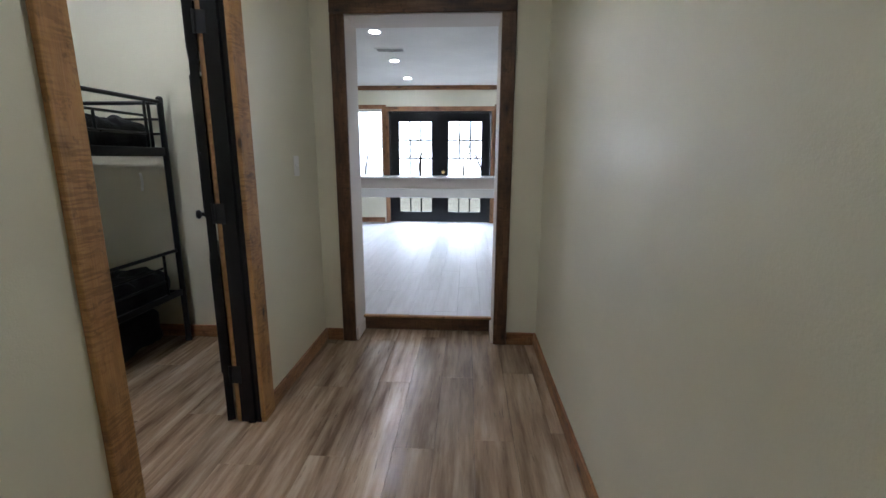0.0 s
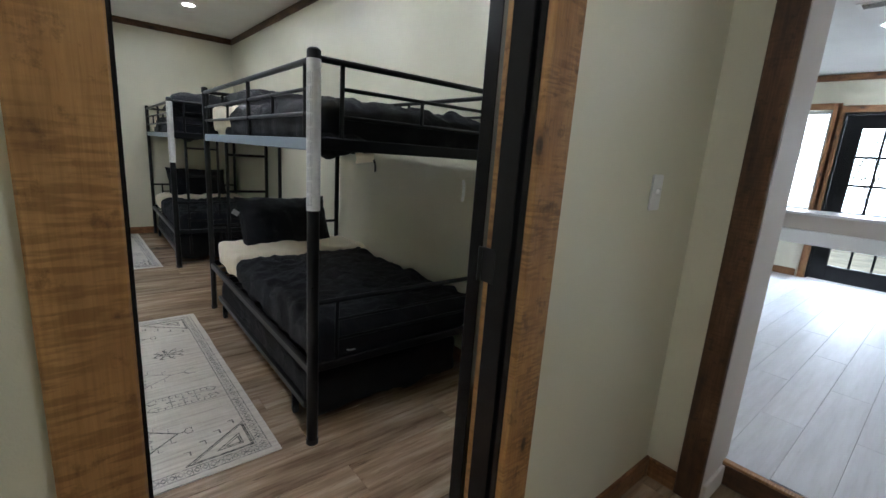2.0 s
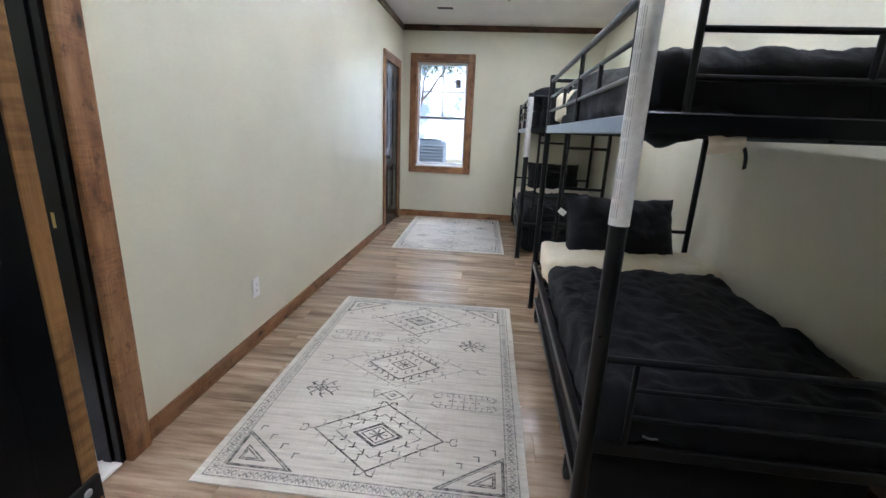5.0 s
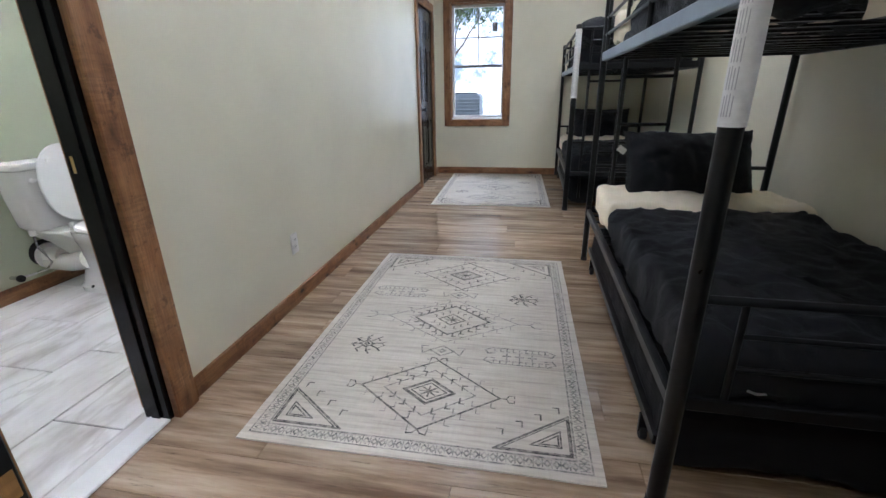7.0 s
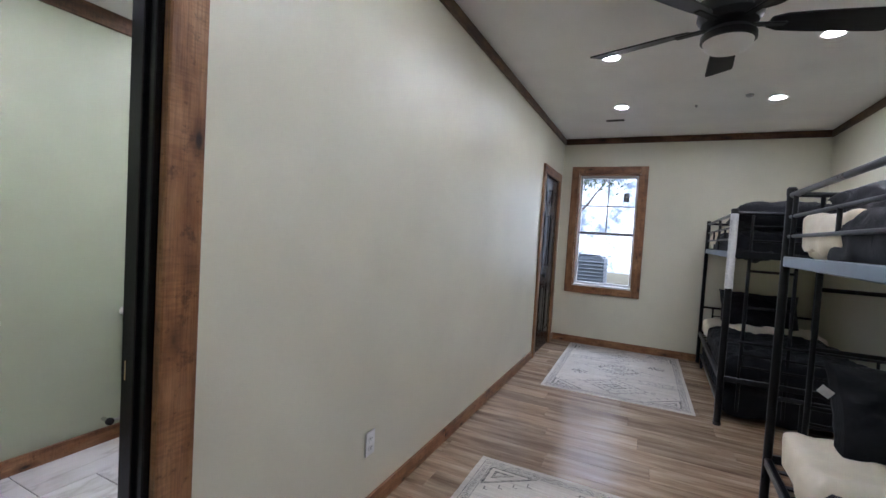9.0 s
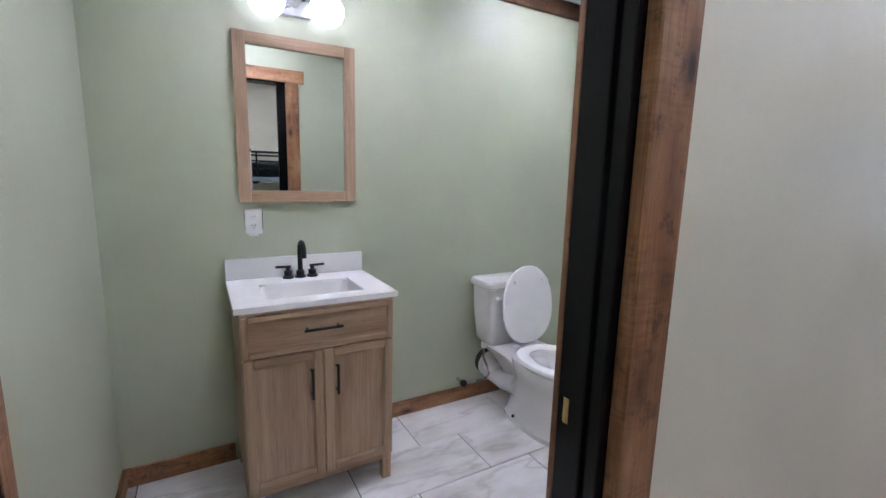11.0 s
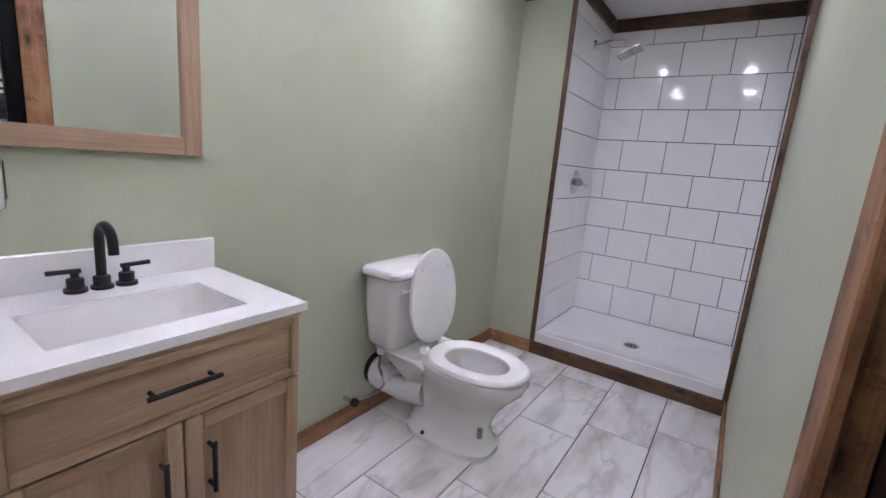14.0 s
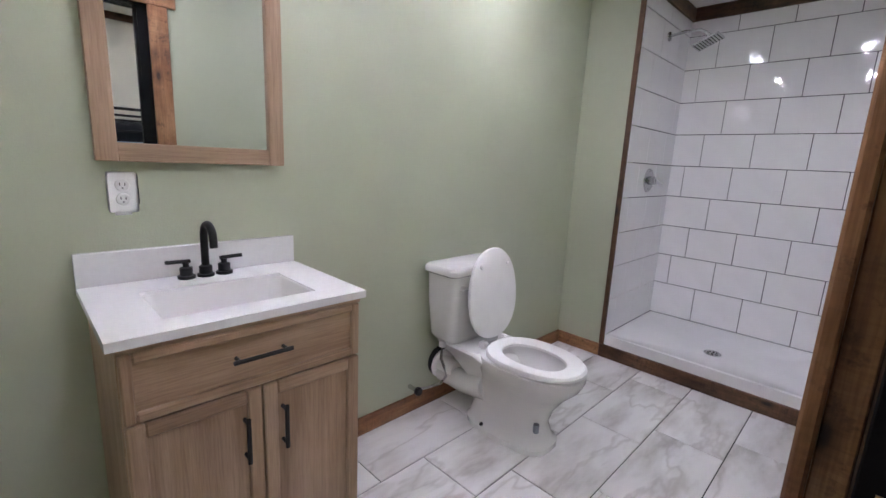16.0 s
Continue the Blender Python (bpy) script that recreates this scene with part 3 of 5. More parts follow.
for x0, x1 in ((XJ, XJ + 0.01), (D1 - 0.01, D1)):
    board("stop", door_2, x0, x1, 0.457, 0.492, 0, JT - 0.012, BLACKP, 0.002)
for x0, x1 in ((-1.688, -1.588), (D1 - 0.004, D1 + 0.092)):
    board("room_casing", door_2, x0, x1, BY, BY + 0.03, 0, JT + 0.006, TRIM, 0.004)
for x0, x1 in ((-1.708, -1.612), (D1 + 0.008, D1 + 0.1)):
    board("bath_casing", door_2, x0, x1, GY - 0.014, 0.384, 0, JT + 0.006, TRIM, 0.004)
board("room_casing_head", door_2, D0 - 0.096, D1 + 0.096, BY, BY + 0.03, JT + 0.006, JT + 0.1, TRIM)
board("bath_casing_head", door_2, D0 - 0.096, D1 + 0.096, GY - 0.012, GY, JT + 0.006, JT + 0.1, TRIM)
bm = box(XJ - 0.001, XJ + 0.0015, 0.437, 0.453, 0.905, 0.955, 0.0005)
bx(bm, XJ + 0.001, XJ + 0.002, 0.441, 0.449, 0.92, 0.94)
h = part("strike_plate", bm, BRASS, door_2, "brass strike plate")
h.location = -door_2.location
board("threshold", door_2, XJ, D1, 0.44, 0.53, 0.0, 0.012, VINYLW, 0.005, "white transition strip")

# the closet door
door_3 = thing("door_3", "closed black six-panel closet door in stained casing", "door", (-6.1, BY, 0), kind="structure")
C0, C1, CT = -6.465, -5.715, 2.04
for x0, x1 in ((C0 - 0.015, C0), (C1, C1 + 0.015)):
    board("jamb", door_3, x0, x1, GY, BY + 0.002, 0, CT, BLACKP, 0.002)
board("jamb_head", door_3, C0 - 0.015, C1 + 0.015, GY, BY + 0.002, CT, CT + 0.015, BLACKP, 0.002)
for x0, x1 in ((C0 - 0.095, C0 - 0.004), (C1 + 0.004, C1 + 0.09)):
    board("casing", door_3, x0, x1, BY, BY + 0.024, 0, CT + 0.006, TRIM, 0.004)
board("casing_head", door_3, C0 - 0.095, C1 + 0.09, BY, BY + 0.024, CT + 0.006, CT + 0.1, TRIM)
leaf = six_panel_leaf(door_3, C1 - C0 - 0.006, 2.02, 0.035, BLACKP)
leaf.location = Vector((C0 + 0.003, BY - 0.016, 0.012)) - door_3.location
knob(leaf, 0.645, 0.0175, 0.9, 1, BLACKM)

# the cased opening to the living room
opening = thing("cased_opening", "wide cased opening with dark stained boards and pale lining", "doorway", (0.2, NY, 0), kind="structure")
O0, O1, OT = -0.298, 0.657, 2.116
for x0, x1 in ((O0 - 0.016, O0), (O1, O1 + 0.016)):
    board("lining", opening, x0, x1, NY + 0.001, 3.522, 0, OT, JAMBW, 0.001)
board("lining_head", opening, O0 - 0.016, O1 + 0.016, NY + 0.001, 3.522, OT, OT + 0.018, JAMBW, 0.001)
for x0, x1 in ((O0 - 0.092, O0 - 0.002), (O1 + 0.002, O1 + 0.09)):
    board("casing", opening, x0, x1, NY - 0.022, NY, 0, OT + 0.004, DARKT, 0.005)
board("casing_head", opening, O0 - 0.092, O1 + 0.09, NY - 0.024, NY, OT + 0.004, OT + 0.085, DARKT, 0.005)
board("riser", opening, O0, O1, FY - 0.018, FY, 0.0, FZ - 0.012, DARKT, 0.003, "dark stained step riser")
board("nosing", opening, O0, O1, FY - 0.02, FY + 0.012, FZ - 0.012, FZ + 0.002, RAWT, 0.003, "pale wooden step edge")
for x0, x1 in ((O0, O0 + 0.014), (O1 - 0.014, O1)):
    board("base_block", opening, x0, x1, NY + 0.0, FY - 0.02, 0, 0.09, JAMBW, 0.003)

# ---- windows ----


def sash_window(name, label, parent_at, y0, y1, z0, z1, xw, cols, mid):
    """A double-hung window in a wall across x; interior face at xw, outside at -x."""
    w = thing(name, label, "window", parent_at, kind="structure")

    def put(nm, *b, mat=VINYLW, bev=0.003):
        return board(nm, w, *b, mat, bev)
    t, SF = 0.014, 0.026
    for a, c in ((y0, y0 + t), (y1 - t, y1)):
        put("reveal", xw - 0.1, xw, a, c, z0, z1, mat=TRIM)
    put("reveal_head", xw - 0.1, xw, y0 + t, y1 - t, z1 - t, z1, mat=TRIM)
    put("window_sill", xw - 0.1, xw + 0.004, y0 + t, y1 - t, z0, z0 + 0.02, mat=VINYLW)
    for a, c in ((y0 - 0.09, y0), (y1, y1 + 0.09)):
        put("casing", xw, xw + 0.022, a, c, z0 - 0.09, z1 + 0.09, mat=TRIM, bev=0.005)
    put("casing_head", xw, xw + 0.022, y0, y1, z1, z1 + 0.09, mat=TRIM, bev=0.005)
    put("casing_bottom", xw, xw + 0.022, y0, y1, z0 - 0.09, z0, mat=TRIM, bev=0.005)
    a, c, zb, zt = y0 + t, y1 - t, z0 + 0.02, z1 - t
    for (yy0, yy1, q0, q1) in ((a, a + SF, zb, zt), (c - SF, c, zb, zt), (a + SF, c - SF, zt - 0.03, zt), (a + SF, c - SF, zb, zb + 0.03)):
        put("window_frame", xw - 0.15, xw - 0.1, yy0, yy1, q0, q1, mat=VINYLW)
    put("meeting_rail", xw - 0.145, xw - 0.105, a + SF, c - SF, mid - 0.018, mid + 0.018, mat=SASHG)
    for i in range(1, cols):
        yy = a + SF + (c - a - 2 * SF) * i / cols
        put("muntin", xw - 0.132, xw - 0.12, yy - 0.008, yy + 0.008, mid + 0.018, zt - 0.03, mat=SASHG)
    zm = (mid + zt - 0.03) / 2
    put("muntin", xw - 0.134, xw - 0.122, a + SF, c - SF, zm - 0.008, zm + 0.008, mat=SASHG)
    for q0, q1 in ((zb + 0.03, mid - 0.018), (mid + 0.018, zt - 0.03)):
        g = put("pane", xw - 0.129, xw - 0.125, a + SF, c - SF, q0, q1, mat=GLASS, bev=0)
        g.visible_shadow = False
    st = put("sticker", xw - 0.124, xw - 0.1235, 1.275, 1.345, 1.845, 1.955, mat=STICKER, bev=0)
    st["label"] = "grey maker's sticker left on the glass"
    for k in range(5):
        board("print_line", w, xw - 0.1234, xw - 0.123, 1.282, 1.33 - 0.007 * (k % 2), 1.86 + 0.018 * k, 1.867 + 0.018 * k, INKM, 0)
    return w


sash_window("window_1", "white double-hung window in wide stained knotty casing", (WX, 1.094, 0.745), 0.735, 1.453, 0.745, 2.18, WX, 2, 1.43)

for nm, x0, x1 in (("window_2", 0.995, 1.49), ("window_3", -1.55, -1.055)):
    w = thing(nm, "tall fixed side window in stained wooden casing", "window", ((x0 + x1) / 2, FN, 0.92), kind="structure")
    z0, z1 = 0.92, 2.11
    for a, c in ((x0 - 0.075, x0), (x1, x1 + 0.075)):
        board("casing", w, a, c, FN - 0.022, FN, z0 - 0.03, z1 + 0.07, TRIM)
    board("casing_head", w, x0, x1, FN - 0.022, FN, z1, z1 + 0.07, TRIM)
    for a, c, d, e in ((x0, x0 + 0.03, z0, z1), (x1 - 0.03, x1, z0, z1), (x0 + 0.03, x1 - 0.03, z0, z0 + 0.04), (x0 + 0.03, x1 - 0.03, z1 - 0.04, z1)):
        board("window_frame", w, a, c, FN + 0.06, FN + 0.11, d, e, VINYLW)
    board("pane", w, x0 + 0.03, x1 - 0.03, FN + 0.08, FN + 0.085, z0 + 0.04, z1 - 0.04, GLASS, 0).visible_shadow = False

french = thing("door_4", "closed pair of black french doors with gridded glass", "door", (-0.03, FN, FZ), kind="structure")
for a, c in ((-1.015, -0.94), (0.88, 0.955)):
    board("casing", french, a, c, FN - 0.022, FN, FZ, 2.075, TRIM)
board("casing_head", french, -1.015, 0.955, FN - 0.022, FN, 2.075, 2.15, TRIM)
for a, c in ((-0.945, -0.92), (0.86, 0.885)):
    board("jamb", french, a, c, FN, FN + 0.14, FZ, 2.05, BLACKP)
board("jamb_head", french, -0.945, 0.885, FN, FN + 0.14, 2.05, 2.075, BLACKP)
for x0, x1, gx0, gx1 in ((-0.918, -0.032, -0.765, -0.18), (-0.028, 0.858, 0.12, 0.705)):
    z0, z1, g0, g1 = FZ + 0.01, 2.048, 0.30, 1.9
    y0, y1 = FN + 0.03, FN + 0.075
    lf = part("leaf", box(x0, gx0, y0, y1, z0, z1, 0.002), BLACKP, french)
    bx_list = ((gx1, x1, z0, z1), (gx0, gx1, z0, g0), (gx0, gx1, g1, z1))
    for a, c, d, e in bx_list:
        part("rail", box(a, c, y0 + 0.001, y1 - 0.001, d, e, 0.002), BLACKP, lf)
    for i in range(1, 3):
        xx = gx0 + (gx1 - gx0) * i / 3
        part("muntin", box(xx - 0.012, xx + 0.012, y0 + 0.01, y0 + 0.022, g0, g1), BLACKP, lf)
    for i in range(1, 5):
        zz = g0 + (g1 - g0) * i / 5
        part("muntin", box(gx0, gx1, y0 + 0.008, y0 + 0.024, zz - 0.012, zz + 0.012), BLACKP, lf)
    part("pane", box(gx0, gx1, y0 + 0.026, y0 + 0.03, g0, g1), GLASS, lf).visible_shadow = False
    lf.location = -french.location
board("astragal", french, -0.045, -0.015, FN + 0.018, FN + 0.0295, FZ + 0.01, 2.048, BLACKP, 0.003)
kn = knob(french, 0.0, 0.0, 0.0, -1, BRASS)
kn.location = Vector((0.03, FN + 0.028, 1.02)) - french.location
kn["label"] = "brass door knob"

# area lamps added out of view above the eaves, as sky fill through the glazed openings
for nm, at, to, sx, sy, k in (("window_daylight", (WX - 1.3, 1.094, 3.5), (WX, 1.094, 1.2), 1.6, 1.6, 0.35), ("door_daylight", (-0.03, FN + 2.0, 4.0), (-0.03, FN, 1.0), 4.0, 2.0, 2.5)):
    li = new(nm, bpy.data.lights.new(nm, "AREA"))
    li.data.shape, li.data.size, li.data.size_y = "RECTANGLE", sx, sy
    li.data.energy, li.data.color = WINDOW_POWER * k, (0.86, 0.93, 1.0)
    li.matrix_world = look(at, to)

# ---- lamps in the ceilings ----


def can_light(x, y, z, mat, r=0.0505, group="recessed lights"):
    t = thing("recessed_light", "round white recessed led ceiling light, lit", "ceiling light", (x, y, z), group)
    part("trim_ring", lathe(bmesh.new(), [(r, 0.002), (r + 0.001, -0.004), (r + 0.014, -0.006), (r + 0.02, 0.0), (r, 0.002)], n=28), PLASTIC, t, "", True)
    part("lens", lathe(bmesh.new(), [(0, 0.0), (r, 0.0), (r, -0.003), (0, -0.004)], n=28), mat, t, "glowing lens")
    return t


for x in (-5.43, -4.2, -2.6, -1.4):
    for y in (1.28, 2.5):
        can_light(x, y, BCEIL, LAMP_BED)
for x, y in ((-2.75, -0.74), (-2.75, 0.08), (-1.5, -0.72), (-1.4, 0.08)):
    can_light(x, y, GCEIL, LAMP_BATH)
for x, y in ((-0.48, 5.04), (-0.5, 6.35), (-0.5, 7.58), (1.25, 5.1), (1.23, 6.4), (1.24, 7.65)):
    can_light(x, y, FCEIL, LAMP_LIV)
# two unseen hall lamps, added to brighten the hall
for y in (-0.9, 1.75):
    can_light(0.22, y, HCEIL, LAMP_HALL)

vent = thing("ceiling_vent", "white metal ceiling air vent with louvres", "vent", (-0.45, 5.76, FCEIL))
part("frame", box(-0.18, 0.18, -0.07, 0.07, -0.008, 0, 0.002), PLASTIC, vent)
for i in range(6):
    part("slat", box(-0.15, 0.15, -0.05 + i * 0.018, -0.042 + i * 0.018, -0.014, -0.008), NICKEL, vent)

for x, y, r in ((-5.3, 2.28, 0.03), (-5.52, 1.91, 0.012)):
    d = thing("sprinkler_cap", "small grey round fitting on the ceiling", "ceiling fitting", (x, y, BCEIL))
    part("cap", lathe(bmesh.new(), [(r, 0), (r, -0.01), (r * 0.6, -0.02), (0, -0.02)], n=16), NICKEL, d, "", True)
ret = thing("ceiling_vent", "small dark ceiling air slot", "vent", (-5.9, 1.19, BCEIL))
part("frame", box(-0.03, 0.03, -0.09, 0.09, -0.006, 0, 0.002), BLACKM, ret)

# ceiling fan
fan = thing("ceiling_fan", "black five-blade ceiling fan with a white bowl light", "ceiling fan", (-3.4, 1.89, BCEIL))
part("motor", lathe(bmesh.new(), [(0.0, 0), (0.075, -0.001), (0.07, -0.05), (0.05, -0.06), (0.05, -0.09), (0.13, -0.11), (0.14, -0.19), (0.12, -0.22), (0.05, -0.235), (0, -0.235)], n=32), BLACKM, fan, "", True)
part("light_ring", lathe(bmesh.new(), [(0.05, -0.235), (0.095, -0.25), (0.118, -0.275), (0.118, -0.30), (0.108, -0.305), (0.0, -0.3)], n=32), BLACKM, fan, "", True)
part("bowl", lathe(bmesh.new(), [(0.107, -0.303), (0.102, -0.325), (0.079, -0.345), (0.042, -0.357), (0, -0.36)], n=32), OPAL, fan, "frosted white glass bowl", True)
for i in range(5):
    a = radians(177 + 72 * i)
    bm = bmesh.new()
    rows = []
    for r, w in ((0.17, 0.03), (0.22, 0.05), (0.34, 0.061), (0.5, 0.067), (0.655, 0.071), (0.68, 0.066)):
        rows.append([bm.verts.new((r, s * w, z - s * w * 0.26)) for s, z in ((-1, -0.004), (1, -0.004), (1, 0.004), (-1, 0.004))])
    stitch(bm, rows)
    bl = part("blade", bm, BLACKM, fan)
    bl.location, bl.rotation_euler = (0, 0, -0.215), (0, 0, a)
    br = part("bracket", box(0.1, 0.24, -0.018, 0.018, -0.014, -0.004, 0.003), BLACKM, bl)

# ---- bunk beds ----
L, W, MW, TURN = 1.93, 1.01, 1.0, -1.0      # bunk length and width, bedding width, turn off the wall


def bar(parent, name, pts, r, mat=STEEL, label=""):
    return part(name, tube(bmesh.new(), pts, r, 12), mat, parent, label, True)


def bunk_bed(at, ladder):
    """A bunk with its near front post at the origin and the ladder across one end, at x = ladder."""
    t = thing("bunk_bed", "black tubular steel bunk bed with ladder and guard rails", "bunk bed", at, "bunk beds")
    for x, y in ((0, 0), (0, W), (-L, 0), (-L, W)):
        r = 0.0245 if y == 0 and x == 0 else 0.019
        bar(t, "post", [(x, y, 0.0), (x, y, 1.625)], r)
        part("foot_cap", lathe(bmesh.new(), [(r + 0.002, 0), (r + 0.002, 0.022), (r, 0.024), (0, 0.024)], (x, y, 0), 14), RUBBER, t, "", True)
        part("post_cap", lathe(bmesh.new(), [(r + 0.0015, 1.6), (r + 0.0015, 1.63), (r * 0.7, 1.638), (0, 1.64)], (x, y, 0), 14), RUBBER, t, "", True)
    sl = part("label_sleeve", lathe(bmesh.new(), [(0.0256, 1.04), (0.0268, 1.04), (0.0268, 1.6), (0.0256, 1.6)], n=18), SLEEVE, t, "white paper sleeve printed with small grey text", True)
    for k in range(40):
        a = radians(286 + (k % 4) * 13)
        bm = box(-0.0003, 0.0003, -0.001, 0.001, 0, 0.040 + 0.002 * ((k * 7) % 3))
        ink = part("print_line", bm, INKM, sl)
        ink.location = (0.0270 * math.cos(a), 0.0270 * math.sin(a), 1.06 + 0.05 * (k // 4))
        ink.rotation_euler = (0, 0, a)
    for x in (0, -L):
        bar(t, "end_rail", [(x, 0, 1.605), (x, W, 1.605)], 0.0125)
        for y in (0.115, W - 0.14):
            bar(t, "end_spindle", [(x, y, 1.605), (x, y, 1.3)], 0.0095)
        bar(t, "end_spindle", [(x, 0.5, 1.51), (x, 0.5, 1.405)], 0.008)
        for z in (1.51, 1.405):
            bar(t, "end_rail", [(x, 0.115, z), (x, W - 0.14, z)], 0.008)
        part("deck_end", box(x - 0.012, x + 0.012, 0.015, W - 0.015, 1.275, 1.325, 0.004), STEEL, t)
        bar(t, "end_rail", [(x, 0, 0.65), (x, W, 0.65)], 0.0115)
        for y in (0.11, W - 0.14):
            bar(t, "end_spindle", [(x, y, 0.65), (x, y, 0.36)], 0.009)
        for z in (0.56, 0.47):
            bar(t, "end_rail", [(x, 0.11, z), (x, W - 0.14, z)], 0.007)
        part("deck_end", box(x - 0.012, x + 0.012, 0.015, W - 0.015, 0.34, 0.38, 0.004), STEEL, t)
    for y in (0, W):
        part("side_rail", box(-L + 0.015, -0.02, y - 0.014, y + 0.014, 1.27, 1.318, 0.004), RAILB if y == 0 else STEEL, t, "pale blue-grey rail" if y == 0 else "")
        part("side_rail", box(-L + 0.015, -0.02, y - 0.014, y + 0.014, 0.325, 0.365, 0.004), STEEL, t)
        x0 = 0.0
        bar(t, "guard_rail", [(x0, y, 1.6), (-L, y, 1.6)], 0.0125)
        for z in (1.5, 1.41):
            bar(t, "guard_rail", [(x0, y, z), (-L, y, z)], 0.008)
        for x in (-0.08, -0.86, -L + 0.08):
            bar(t, "guard_spindle", [(x, y, 1.6), (x, y, 1.3)], 0.0105)
        for x in (-0.47, -1.3):
            bar(t, "guard_spindle", [(x, y, 1.5), (x, y, 1.41)], 0.008)
    for i in range(13):
        x = -0.1 - i * (L - 0.2) / 12
        for z in (1.29, 0.345):
            part("slat", box(x - 0.014, x + 0.014, 0.014, W - 0.014, z - 0.004, z + 0.004), STEEL, t)
    for y in (0.12, 0.40):
        bar(t, "ladder_rail", [(ladder, y, 0.12), (ladder, y, 1.29)], 0.0125)
    for z in (0.40, 0.645, 0.91, 1.18):
        bar(t, "ladder_rung", [(ladder, 0.12, z), (ladder, 0.40, z)], 0.010)
    t.rotation_euler.z = radians(TURN)
    return t


def cushion(sx, sy, t, seed):
    """A stuffed pillow with pinched corners, a thin seam and creases."""
    rnd = Vector((seed * 5.1, seed * 2.3, 0.7))
    nx, ny = 28, 44
    bm = bmesh.new()
    sides = []
    for s in (1, -1):
        g = []
        for i in range(nx + 1):
            row = []
            for j in range(ny + 1):
                u, w = 2 * i / nx - 1, 2 * j / ny - 1
                x = u * sx / 2 * (0.9 + 0.1 * w ** 2)
                y = w * sy / 2 * (0.94 + 0.06 * u ** 2)
                full = ((1 - u * u) * (1 - w ** 4)) ** 0.45
                crease = abs(noise.noise(Vector((x * 9, y * 9, s)) + rnd)) + 0.5 * abs(noise.noise(Vector((x * 21, y * 17, s)) + rnd))
                rim = max(abs(u), abs(w)) ** 5
                pull = rim * 0.022 * noise.noise(Vector((x * 16, y * 16, 4.0)) + rnd)
                z = s * (full * (t / 2 - 0.036 * crease) + 0.003) + pull
                x += rim * 0.012 * noise.noise(Vector((y * 14, 2.0, 1.0)) + rnd)
                row.append(bm.verts.new((x, y, z)))
            g.append(row)
        for i in range(nx):
            for j in range(ny):
                bm.faces.new((g[i][j], g[i + 1][j], g[i + 1][j + 1], g[i][j + 1]))
        sides.append(g)
    a, b = sides
    ring = [(i, 0) for i in range(nx)] + [(nx, j) for j in range(ny)] + [(i, ny) for i in range(nx, 0, -1)] + [(0, j) for j in range(ny, 0, -1)]
    for k in range(len(ring)):
        p, q = ring[k], ring[(k + 1) % len(ring)]
        bm.faces.new((a[p[0]][p[1]], a[q[0]][q[1]], b[q[0]][q[1]], b[p[0]][p[1]]))
    return bm


